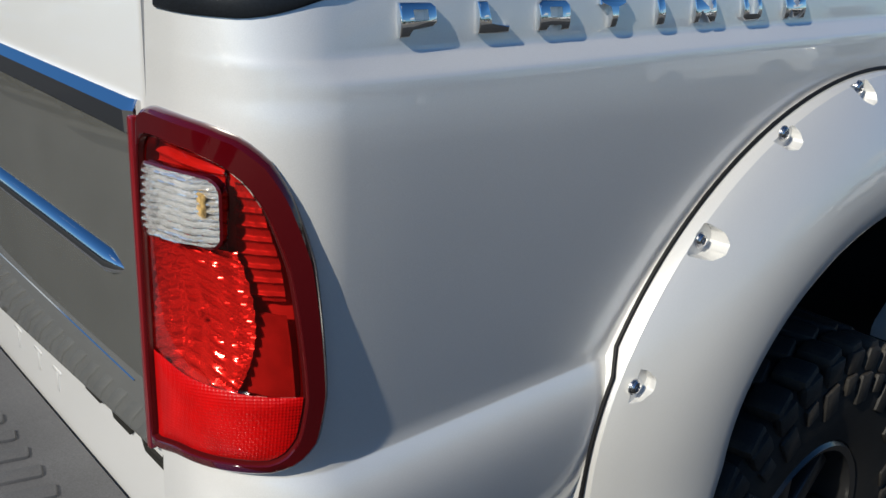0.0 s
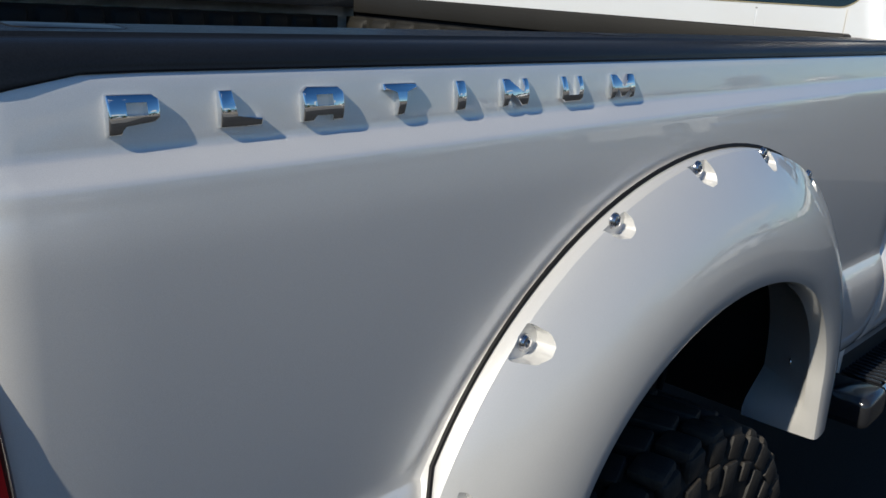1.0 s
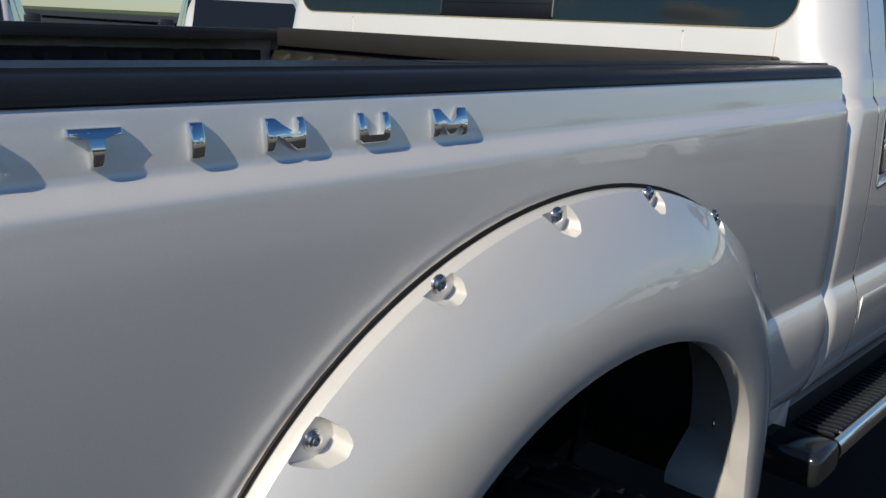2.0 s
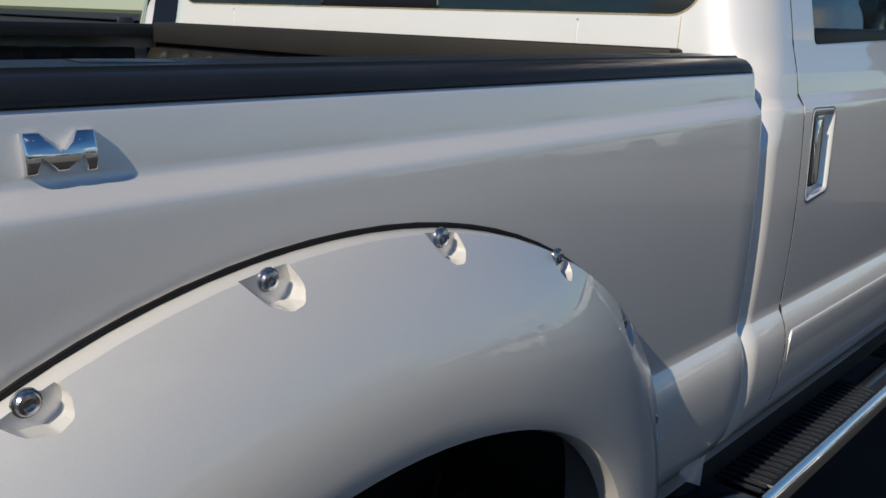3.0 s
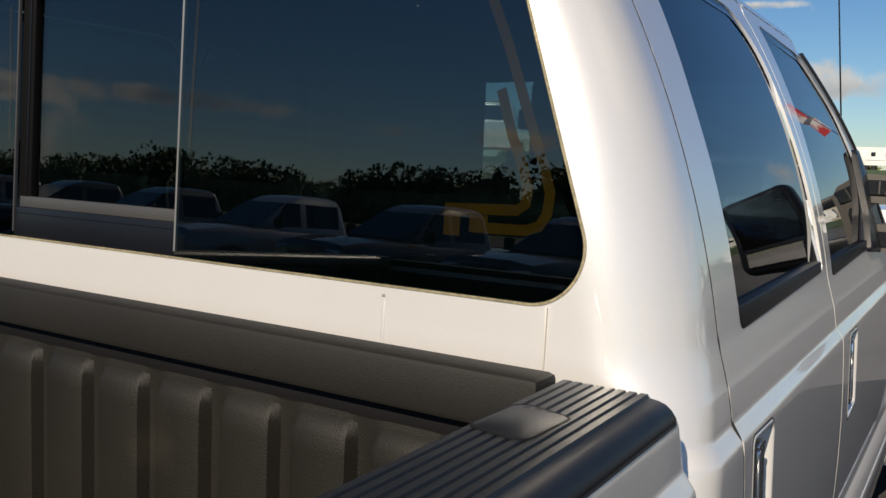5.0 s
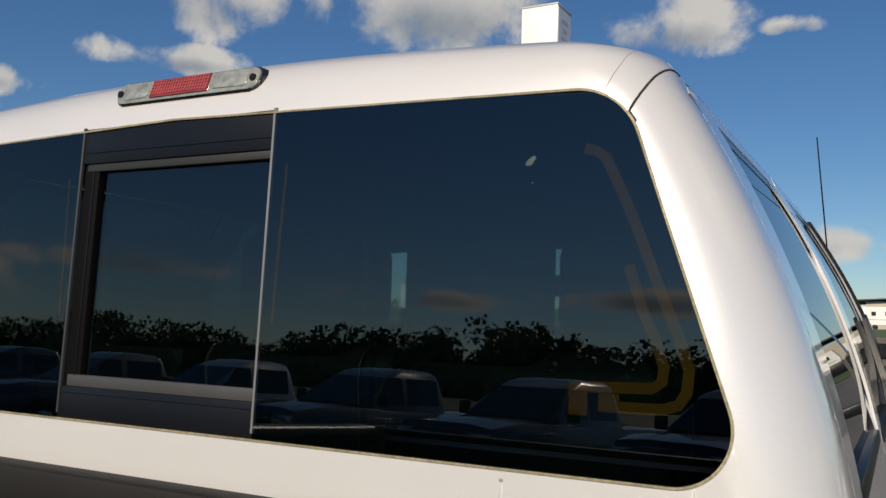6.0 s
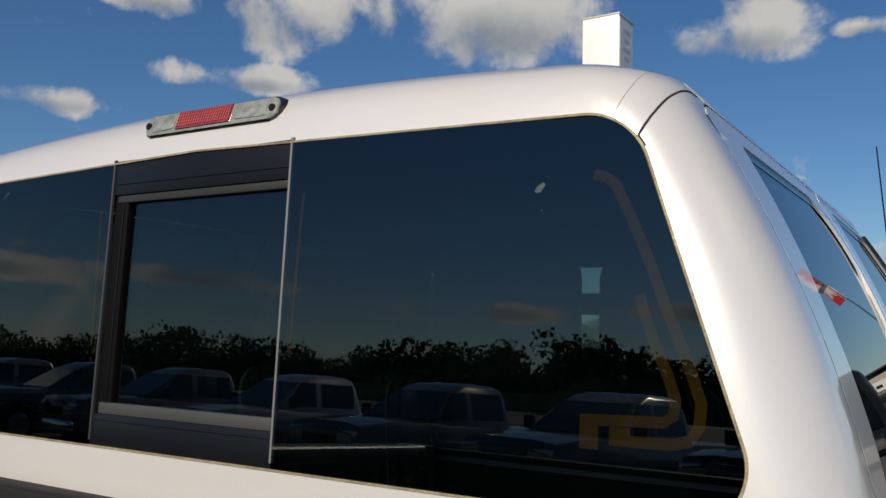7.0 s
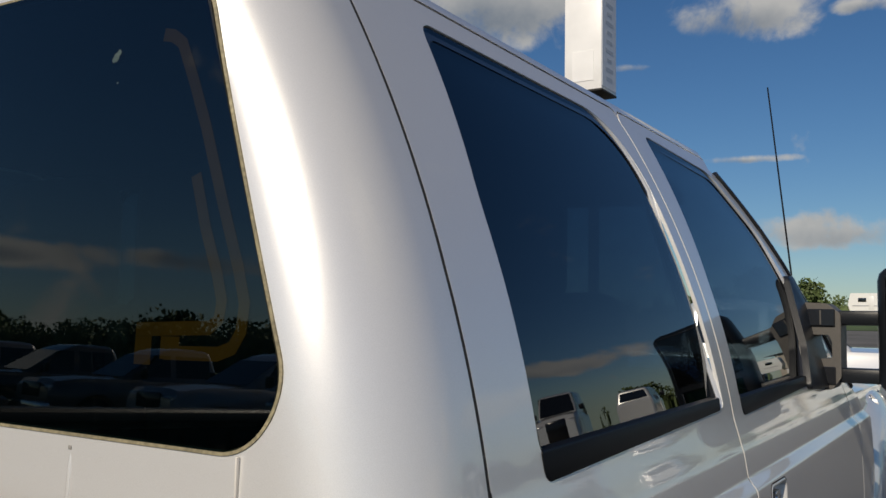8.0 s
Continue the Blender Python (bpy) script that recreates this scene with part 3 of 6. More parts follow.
def smooth_loop(pts, n=96):
    """A closed smooth loop through points, evenly divided."""
    P = [Vector(p) for p in pts]
    fine = []
    m = len(P)
    for i in range(m):
        p0, p1, p2, p3 = P[i - 1], P[i], P[(i + 1) % m], P[(i + 2) % m]
        for k in range(10):
            t = k / 10
            c = 0.5 * ((2 * p1) + (p2 - p0) * t + (2 * p0 - 5 * p1 + 4 * p2 - p3) * t * t + (3 * p1 - p0 - 3 * p2 + p3) * t ** 3)
            fine.append(c.lerp(p1.lerp(p2, t), 0.5))
    far = [0.0]
    for i in range(len(fine)):
        far.append(far[-1] + (fine[(i + 1) % len(fine)] - fine[i]).length)
    out, j = [], 0
    for k in range(n):
        d = far[-1] * k / n
        while far[j + 1] < d:
            j += 1
        f = (d - far[j]) / max(far[j + 1] - far[j], 1e-9)
        out.append(fine[j].lerp(fine[(j + 1) % len(fine)], f))
    return out


def clip_loop(loop, z0=None, z1=None, s1=None):
    """The part of a loop between two heights and short of s1."""
    tests = []
    if z0 is not None:
        tests.append(lambda p: p.y - z0)
    if z1 is not None:
        tests.append(lambda p: z1 - p.y)
    if s1 is not None:
        tests.append(lambda p: s1 - p.x)
    for f in tests:
        res = []
        for i in range(len(loop)):
            a, b = loop[i], loop[(i + 1) % len(loop)]
            fa, fb = f(a), f(b)
            if fa >= 0:
                res.append(a)
            if fa * fb < 0:
                res.append(a.lerp(b, fa / (fa - fb)))
        loop = res
    fine = []
    for i in range(len(loop)):
        a, b = loop[i], loop[(i + 1) % len(loop)]
        m = max(1, int((b - a).length / 0.005))
        fine += [a.lerp(b, k / m) for k in range(m)]
    return fine


def lamp_ring(steps):
    """A band over the lamp's skin: loops with their depths, one after another."""
    return loft([[corner_point(p.x, p.y, d) for p in loop] for loop, d in steps], close_v=True)


def lamp_fill(loop, depth, rings=(1.0, 0.96, 0.88, 0.76, 0.62, 0.48, 0.34, 0.2, 0.08)):
    """A full patch inside a loop; depth(f, s, z) with f from 0 in the middle to 1 at the edge."""
    c = sum(loop, Vector((0, 0))) / len(loop)
    rows = []
    for f in rings:
        rows.append([corner_point(c.x + (p.x - c.x) * f, c.y + (p.y - c.y) * f, depth(f, c.x + (p.x - c.x) * f, c.y + (p.y - c.y) * f)) for p in loop])
    bm = loft(rows, close_v=True)
    last = rows[-1]
    near = [min(bm.verts, key=lambda v: (v.co - q).length) for q in last]
    near = list(dict.fromkeys(near))
    bm.faces.new(near)
    return bm


def honeycomb_red(name, base):
    """Red reflex plastic with small raised cells."""
    m = material(name, base, rough=0.35, coat=0.12, spec=0.12, vary=0.15, vscale=30)
    nt = m.node_tree
    tc = nt.nodes.new("ShaderNodeTexCoord")
    vo = nt.nodes.new("ShaderNodeTexVoronoi")
    vo.inputs["Scale"].default_value = 330.0
    vo.inputs["Randomness"].default_value = 0.0
    turn = nt.nodes.new("ShaderNodeMapping")
    turn.inputs["Rotation"].default_value = (radians(8), radians(14), radians(20))
    nt.links.new(tc.outputs["Object"], turn.inputs[0])
    nt.links.new(turn.outputs[0], vo.inputs["Vector"])
    b = nt.nodes.new("ShaderNodeBump")
    b.inputs["Strength"].default_value, b.inputs["Distance"].default_value = 0.45, 0.002
    nt.links.new(vo.outputs["Distance"], b.inputs["Height"])
    nt.links.new(b.outputs[0], nt.nodes["Principled BSDF"].inputs["Normal"])
    return m


RED_LENS = lens_glass("red_lens", (0.88, 0.018, 0.014), 1.45)
CLEAR_LENS = lens_glass("clear_lens", (0.96, 0.96, 0.95), 1.45)
LAMP_RIM = material("dark_red_lens_rim", (0.062, 0.0009, 0.0026), rough=0.08, coat=0.8, spec=0.3, vary=0.06)
LAMP_GROOVE = material("lamp_groove_black", (0.070, 0.002, 0.003), rough=0.4, vary=0.1)
REFLECTOR = material("lamp_reflector", (0.92, 0.90, 0.89), rough=0.13, metal=0.80, vary=0.1, vscale=60)
LAMP_PAN = material("lamp_housing", (0.55, 0.53, 0.53), rough=0.35, metal=0.3, vary=0.1, vscale=30)
MARKER = material("marker_wall", (0.30, 0.28, 0.28), rough=0.45, metal=0.1, vary=0.2, vscale=40)
RED_REFLEX = honeycomb_red("red_reflex_plastic", (0.43, 0.0012, 0.0016))
out_loop, in_loop = smooth_loop(LAMP_OUT), smooth_loop(LAMP_IN)
lens_loop = shrink(in_loop, 0.0035)
rim = lamp_ring([(shrink(out_loop, 0.002), -0.004), (out_loop, -0.001), (shrink(out_loop, 0.0004), 0.004), (shrink(out_loop, 0.0022), 0.0085), (shrink(out_loop, 0.0050), 0.0112), (in_loop, 0.0118),
                 (shrink(in_loop, 0.0010), 0.0105)])
hole_loop = shrink(in_loop, -0.003)
mid = sum(hole_loop, Vector((0, 0))) / len(hole_loop)
rings = [(f, 0.02) for f in (0.05, 0.2, 0.4, 0.6, 0.8, 1.0)] + [(f, -0.04) for f in (1.0, 0.8, 0.6, 0.4, 0.2, 0.05)]
hole = loft([[corner_point(mid.x + (p.x - mid.x) * f, mid.y + (p.y - mid.y) * f, d) for p in hole_loop] for f, d in rings], close_v=True, caps=True)
bm = bmesh.new()
bm.from_mesh(right_side.data)
carve(bm, [hole]).to_mesh(right_side.data)
lamp = part("tail_light", rim, LAMP_RIM, truck, "red tail light with a clear reversing lens", angle=40)
part("lamp_groove", lamp_ring([(shrink(in_loop, 0.0008), 0.0108), (shrink(in_loop, 0.0014), 0.004), (lens_loop, 0.004), (lens_loop, -0.012)]), LAMP_GROOVE, lamp)
part("lamp_housing", lamp_fill(lens_loop, lambda f, u, v: -0.012), LAMP_PAN, lamp)
# bright ribbed bowl round the bulb
BULB_S, BULB_Z = 0.062, 1.168
rows = []
for i in range(131):
    z = 1.103 + 0.137 * i / 130
    row = []
    for k in range(33):
        u = 0.001 + (0.126 - 0.014 * ((z - 1.175) / 0.065) ** 2) * k / 32
        r2 = ((u - BULB_S) / 0.066) ** 2 + ((z - BULB_Z) / 0.066) ** 2
        arch = z - BULB_Z + 0.35 * (u - BULB_S) ** 2 / 0.06 + 0.06 * (u - BULB_S)
        rib_at = 0.0042 * abs(math.sin(arch * math.pi / 0.0115 + 0.35 * math.sin(85 * u))) * (0.4 + 0.6 * min(1.0, r2))
        facet = 0.0012 * math.sin(230 * u + 40 * z)
        row.append(corner_point(u, z, -0.0105 + 0.0095 * min(1.0, r2) + rib_at + facet))
    rows.append(row)
part("bulb_reflector", loft(rows), REFLECTOR, lamp, angle=20)
part("bulb", cyl(corner_point(BULB_S + 0.012, BULB_Z + 0.004, -0.004), 0.006, 0.010, "y", 16, bevel=0.003), REFLECTOR, lamp)
# ribbed wall of the side marker
def lamp_rows(z0, z1, s0, s1, d, n_z, n_s, wave, waves, tilt=0.0, sharp=1):
    rows = []
    for i in range(n_z + 1):
        z = z0 + (z1 - z0) * i / n_z
        b = min(s1, lerp_table([(1.108, 0.160), (1.166, 0.155), (1.232, 0.146), (1.280, 0.131), (1.304, 0.116), (1.316, 0.104), (1.323, 0.08)], z)) if s1 > 0.11 else s1
        dd = d + wave * abs(math.sin(math.pi * i * waves / n_z)) ** sharp
        rows.append([corner_point(s0 + (b - s0) * k / n_s, z + tilt * (s0 + (b - s0) * k / n_s - 0.06), dd + 0.0006 * math.sin(k * 2.1 + z * 400)) for k in range(n_s + 1)])
    return thicken(loft(rows), 0.001)


part("side_marker", lamp_rows(1.196, 1.306, 0.110, 0.2, -0.006, 160, 8, 0.0030, 9, sharp=7), MARKER, lamp, "dark red ribbed side marker", angle=20)
part("side_marker", lamp_rows(1.112, 1.194, 0.106, 0.2, -0.0045, 24, 8, 0.0, 1, tilt=-0.12), MARKER, lamp, "smooth dark red lower side marker", angle=20)
part("upper_ribs", lamp_rows(1.238, 1.322, 0.004, 0.10, -0.008, 120, 8, 0.003, 7, sharp=5), LAMP_PAN, lamp, angle=20)
lens = part("red_lens", lamp_fill(clip_loop(lens_loop, z0=1.1085), lambda f, u, v: 0.0065 + 0.0050 * (1 - f ** 4)), RED_LENS, lamp, "clear red lens", angle=60)
lens.visible_shadow = False
part("reflex_reflector", lamp_fill(clip_loop(lens_loop, z1=1.108), lambda f, u, v: 0.0060 + 0.0045 * (1 - f ** 4)), RED_REFLEX, lamp, "bright red honeycomb reflex reflector", angle=60)
# reversing lens: silver ribs behind a clear rounded pane
rev_loop = [Vector(p) for p in rounded([(0.0120, 1.233), (0.106, 1.247), (0.106, 1.305), (0.0185, 1.299)], [0.010, 0.010, 0.012, 0.008], 6)]
part("reversing_lens", lamp_ring([(shrink(rev_loop, -0.0026), 0.0060), (shrink(rev_loop, -0.0020), 0.0142), (rev_loop, 0.0152), (rev_loop, 0.0115)]), LAMP_RIM, lamp, "clear ribbed reversing lens in a red bezel")
REVERSING_SILVER = material("reversing_reflector", (0.84, 0.85, 0.87), rough=0.10, metal=0.78, vary=0.10, vscale=50, bump=0.25, bscale=120)
def across(loop, z):
    """Where a level line crosses a loop."""
    xs = []
    for i in range(len(loop)):
        a, b = loop[i], loop[(i + 1) % len(loop)]
        if (a.y - z) * (b.y - z) < 0:
            xs.append(a.x + (b.x - a.x) * (z - a.y) / (b.y - a.y))
    return min(xs), max(xs)


rev_low, rev_high = min(p.y for p in rev_loop) + 0.0004, max(p.y for p in rev_loop) - 0.0004
rows = []
for i in range(91):
    z = rev_low + (rev_high - rev_low) * i / 90
    u0, u1 = across(rev_loop, z)
    row = []
    for k in range(25):
        u = u0 + (u1 - u0) * k / 24
        rib_at = abs(math.sin((z - 0.13 * u) * math.pi / 0.0064 + 0.45 * math.sin(u * 95) + 0.2 * math.sin(u * 260)))
        row.append(corner_point(u, z, 0.0105 + 0.0050 * rib_at + 0.0007 * math.sin(u * 420 + z * 500)))
    rows.append(row)
part("reversing_reflector", loft(rows), REVERSING_SILVER, lamp, "bright silver ribbed reflector", angle=20)
pane = part("clear_lens", lamp_fill(rev_loop, lambda f, u, v: 0.0163 + 0.0014 * (1 - f ** 4)), CLEAR_LENS, lamp, "clear lens", angle=60)
pane.visible_shadow = False
part("amber_bulb", box(corner_point(0.092, 1.281, 0.0138), (0.012, 0.004, 0.020), 0.0018, 2), material("amber_bulb", (0.40, 0.27, 0.10), rough=0.3, coat=0.5, vary=0.6, vscale=220), lamp, "small amber bulb")
# left lamp, a mirrored plain one
part("tail_light", mirror_bm(thicken(lamp_fill(out_loop, lambda f, u, v: 0.002 + 0.009 * (1 - f ** 6)), 0.007)), LAMP_RIM, truck)

# ---- badge letters ----
LETTERS = {
    "P": (0.041, [[(0, 0), (0.27, 0), (0.27, 0.30), (0.88, 0.30), (1, 0.42), (1, 0.88), (0.88, 1), (0, 1)], [(0.34, 0.50), (0.74, 0.50), (0.74, 0.80), (0.34, 0.80)]]),
    "L": (0.040, [[(0, 0), (1, 0), (1, 0.26), (0.32, 0.26), (0.32, 1), (0, 1)]]),
    "A": (0.045, [[(0, 0), (0.27, 0), (0.27, 0.26), (0.73, 0.26), (0.73, 0), (1, 0), (1, 0.86), (0.88, 1), (0.12, 1), (0, 0.86)], [(0.30, 0.46), (0.70, 0.46), (0.70, 0.78), (0.30, 0.78)]]),
    "T": (0.043, [[(0.39, 0), (0.61, 0), (0.61, 0.80), (1, 0.80), (1, 1), (0, 1), (0, 0.80), (0.39, 0.80)]]),
    "I": (0.013, [[(0, 0), (1, 0), (1, 1), (0, 1)]]),
    "N": (0.043, [[(0, 0), (0.20, 0), (0.20, 0.64), (0.74, 0), (1, 0), (1, 1), (0.80, 1), (0.80, 0.36), (0.26, 1), (0, 1)]]),
    "U": (0.041, [[(0.12, 0), (0.88, 0), (1, 0.14), (1, 1), (0.79, 1), (0.79, 0.22), (0.21, 0.22), (0.21, 1), (0, 1), (0, 0.14)]]),
    "M": (0.052, [[(0, 0), (0.17, 0), (0.17, 0.62), (0.42, 0.05), (0.58, 0.05), (0.83, 0.62), (0.83, 0), (1, 0), (1, 1), (0.76, 1), (0.5, 0.38), (0.24, 1), (0, 1)]]),
}


def letter(ch, y0, z0, h=0.0295):
    """One raised chrome letter on the bed side."""
    w, loops = LETTERS[ch]
    def skin(u, v, d):
        z = z0 + v * h
        return Vector((lerp_table(SIDE, z - rail_rise(y0, z)) + d, y0 + u * w, z))
    bm = prism(loops[0], skin, -0.002, 0.0056, 0.0020, 3)
    if len(loops) > 1:
        bm = carve(bm, [prism(loops[1], skin, -0.01, 0.02)])
    for v in (0.15, 0.3, 0.45, 0.6, 0.75, 0.88):
        bmesh.ops.bisect_plane(bm, geom=bm.verts[:] + bm.edges[:] + bm.faces[:], plane_co=(0, 0, z0 + v * h), plane_no=(0, 0, 1))
    for q in bm.verts:
        v = (q.co.z - z0) / h
        if q.co.x > lerp_table(SIDE, q.co.z - rail_rise(y0, q.co.z)) + 0.003:
            q.co.x += 0.0032 * (1 - (2 * v - 1) ** 2) - 0.0010
    return bm


for ch, y in zip("PLATINUM", (0.227, 0.320, 0.402, 0.497, 0.597, 0.671, 0.778, 0.882)):
    part("badge_letter", letter(ch, y, 1.4185 + (y - 0.9) * 0.0055), CHROME, right_side, "raised chrome badge letter", angle=40)

# ---- wheel arch flares ----
def flare_section(a):
    """Outline of the flare's cross-section at angle a."""
    o, i = arch_point(a), arch_point(a, 0.425, 0.292)
    if a < 0 or a > 180:
        t = min(1, (-a if a < 0 else a - 180) / 38.0)
        o.x += (-0.03 if a < 0 else 0.03) * t
    turn = min(1.0, max(0.0, (108 - a) / 34.0))
    turn = turn * turn * (3 - 2 * turn)
    foot = min(1.0, max(0.0, (-4 - a) / 14.0))
    deep = 1.0 - 0.075 * turn
    fd = 1.01 - 0.42 * turn * (1 - foot) * min(1.0, (110 - a) / 60.0 if a > 50 else 1.0) + 0.02 * foot
    mid = (fd + 1.01) / 2
    sec = [(0.0, 0.970), (0.0, 1.006), (0.012, 1.0155), (0.06, 1.024), (0.14, 1.035), (0.25, 1.049), (0.38, 1.063), (0.52, 1.074), (0.68, 1.0825), (0.84, 1.0865), (0.94, 1.086), (0.98, 1.083),
           (1.0, 1.075), (1.008, 1.05), (mid + 0.01, (deep + 1.05) / 2), (fd, deep), (fd - 0.03, deep), (mid - 0.06, 1.0 - 0.03 * turn), (0.60 - 0.1 * turn, 0.990 - 0.03 * turn), (0.30, 0.970), (0.06, 0.960)]
    lean = min(1.0, max(0.0, (72 - a) / 50.0))
    lean = 1 - 0.14 * lean * lean * (3 - 2 * lean)
    return [Vector((1.0 + (x - 1.0) * lean if x > 1.02 else x, o.x + (i.x - o.x) * f, o.y + (i.y - o.y) * f)) for f, x in sec]


BOLT_YZ = [(0.570, 0.993), (0.688, 1.157), (0.851, 1.276), (1.050, 1.323), (1.260, 1.326), (1.466, 1.271), (1.630, 1.150), (1.722, 0.985)]


def pocket_floor(z):
    """The lower pockets are cut less deep."""
    return lerp_table([(0.95, 1.027), (1.0, 1.027), (1.15, 1.0135), (1.4, 1.012)], z)


def flare_mesh():
    bm = loft([flare_section(a) for a in range(-24, 217, 4)], close_v=True, caps=True)
    cutters = []
    for y, z in BOLT_YZ:
        inward = (Vector((ARCH_Y, 0.80)) - Vector((y, z))).normalized()
        inward = Vector((inward.x * 0.8, inward.y)).normalized()
        tang = Vector((-inward.y, inward.x))
        out = rounded([(-0.032, -0.0145), (0.020, -0.0145), (0.023, 0.010), (0.015, 0.021), (0.002, 0.022), (-0.014, 0.013)], [0.003, 0.007, 0.010, 0.008, 0.008, 0.010], 4)
        def floor(u, v, d, y=y, z=z, inward=inward, tang=tang):
            flat = tang * (u * (1 + max(0, d - 1.015) * 4)) + inward * v * (1 + max(0, d - 1.015) * 2)
            return Vector((d, y + flat.x, z + flat.y))
        cutters.append(prism(out, floor, pocket_floor(z), 1.15))
    return carve(bm, cutters)


def seal_mesh():
    pts = [arch_point(a, 0.6325, 0.4925) for a in range(26, 217, 4)]
    return tube([Vector((1.0005 - 0.012 * (1 if p.y > 1.02 else 0) + 0.006, p.x, p.y)) for p in pts], 0.0029, 8)


def bolt_mesh():
    bm = bmesh.new()
    bmesh.ops.create_cone(bm, cap_ends=True, segments=20, radius1=0.0108, radius2=0.0104, depth=0.002, matrix=Matrix.Translation((0.001, 0, 0)) @ Matrix.Rotation(radians(90), 4, "Y"))
    return bm


BOLT_HEAD = mesh_of("bolt_head", loft([[Vector((x, r * math.cos(a), r * math.sin(a))) for a in [k * 2 * math.pi / 24 for k in range(24)]]
                                       for x, r in ((0, 0.0086), (0.002, 0.0088), (0.0040, 0.0074), (0.0046, 0.0046), (0.0010, 0.0040), (0.0008, 0.0001))], close_v=True), STEEL)
WASHER = mesh_of("washer", bolt_mesh(), STEEL)
flare_me = mesh_of("wheel_flare", flare_mesh(), FLARE_PAINT, 30)
seal_me = mesh_of("flare_seal", seal_mesh(), SEAL)
FLARE_LABEL = "white bolt-on wheel arch flare with pocketed bolts"
for dy, flip in ((0, 1), (3.80, 1), (0, -1), (3.80, -1)):
    lift = (0, 0) if dy == 0 else (-0.072 * flip, 0.11)  # the front flares sit higher and narrower
    if flip == 1:
        fl = part("wheel_flare", flare_me, None, truck, FLARE_LABEL)
        fl.location = (lift[0], dy, lift[1])
        part("flare_seal", seal_me, None, fl, "black rubber seal")
        for k, (y, z) in enumerate(BOLT_YZ):
            part("washer", WASHER, None, fl, at=pose(pocket_floor(z) - 0.0003, y, z))
            part("bolt_head", BOLT_HEAD, None, fl, "polished socket-head bolt", at=pose(pocket_floor(z) + 0.0015, y, z, k * 37))
        if dy == 0:
            part("flare_screw", BOLT_HEAD, None, fl, "dark screw in the flare lip", at=pose(0.999, 1.606, 0.880, 0, 0, 195))
    else:
        bm = bmesh.new()
        bm.from_mesh(flare_me)
        fl = part("wheel_flare", mesh_of("wheel_flare", mirror_bm(bm), FLARE_PAINT, 30), None, truck, FLARE_LABEL)
        fl.location = (lift[0], dy, lift[1])

# ---- wheels ----
TYRE_R, AXLE_Z = 0.445, 0.445
tyre_prof = [(-0.150, 0.240), (-0.158, 0.265), (-0.166, 0.325), (-0.162, 0.385), (-0.145, 0.414), (-0.10, 0.422), (0, 0.425), (0.10, 0.422), (0.145, 0.414), (0.162, 0.385), (0.166, 0.325),
             (0.158, 0.265), (0.150, 0.240), (0.13, 0.234), (-0.13, 0.234)]
tyre_me = mesh_of("tyre", ring_profile(tyre_prof + [tyre_prof[0]], (0, 0, 0), 72), RUBBER, 40)
rim_prof = [(0.146, 0.240), (0.155, 0.232), (0.150, 0.220), (0.10, 0.212), (-0.13, 0.205), (-0.13, 0.195), (0.05, 0.195), (0.06, 0.10), (0.075, 0.075), (0.08, 0.04), (0.08, 0.001)]
BLACK_RIM = material("satin_black_rim", (0.018, 0.018, 0.019), rough=0.3, coat=0.4, vary=0.1)
rim_me = mesh_of("rim", ring_profile(rim_prof, (0, 0, 0), 60), BLACK_RIM, 35)
spoke_me = mesh_of("spoke", box((0.10, 0.14, 0), (0.03, 0.14, 0.045), 0.008), BLACK_RIM)
LUG_RUBBER = material("dusty_lug_rubber", (0.020, 0.0185, 0.017), rough=0.6, spec=0.35, vary=0.25, vscale=10, grain=0.2, gscale=300, bump=0.3, bscale=400, stains=((0.075, 0.062, 0.046), 14.0, 0.50, 0.80), piece=0.25)


def tread_lug(boxes):
    bm = bmesh.new()
    for c, size, bev, turn, axis in boxes:
        add_box(bm, c, size, bev, 2, Matrix.Rotation(radians(turn), 4, axis))
    return mesh_of("tread_lug", bm, LUG_RUBBER)


# long slanting centre blocks, and shoulder blocks that fold over on to the sidewall
lug_shapes = [tread_lug([((0.052, 0, 0.4310), (0.100, 0.056, 0.024), 0.005, 16, "Z")]),
              tread_lug([((0.129, 0.006, 0.4245), (0.062, 0.060, 0.028), 0.010, 8, "Z"), ((0.157, 0.006, 0.404), (0.020, 0.054, 0.046), 0.008, 0, "Z")])]
SIDE_LUGS = [mesh_of("side_lug", box((0.166, 0, r), (0.010, w, h), 0.004, 2, Matrix.Rotation(radians(10), 4, "X")), LUG_RUBBER) for r, w, h in ((0.350, 0.044, 0.058), (0.364, 0.034, 0.036))]


def wheel(y, flip, full):
    w = part("wheel", rim_me, None, truck, "satin black wheel with a mud-terrain tyre")
    x = 0.885 * flip
    w.matrix_basis = Matrix.Translation((x, y - 0, AXLE_Z)) @ (Matrix.Identity(4) if flip > 0 else Matrix.Rotation(math.pi, 4, "Z"))
    part("tyre", tyre_me, None, w, "black mud-terrain tyre")
    for k in range(8):
        part("spoke", spoke_me, None, w, at=Matrix.Rotation(k * math.pi / 4, 4, "X"))
    n = 34
    if full:
        for k in range(n):
            for i, me in enumerate(lug_shapes):
                part("tread_lug", me, None, w, at=Matrix.Rotation(2 * math.pi * (k + 0.45 * i) / n, 4, "X"))
                part("tread_lug", me, None, w, at=Matrix.Rotation(2 * math.pi * (k + 0.5 + 0.45 * i) / n, 4, "X") @ Matrix.Rotation(math.pi, 4, "Z"))
            part("side_lug", SIDE_LUGS[k % 2], None, w, at=Matrix.Rotation(2 * math.pi * (k + 0.45) / n, 4, "X"))
    return w


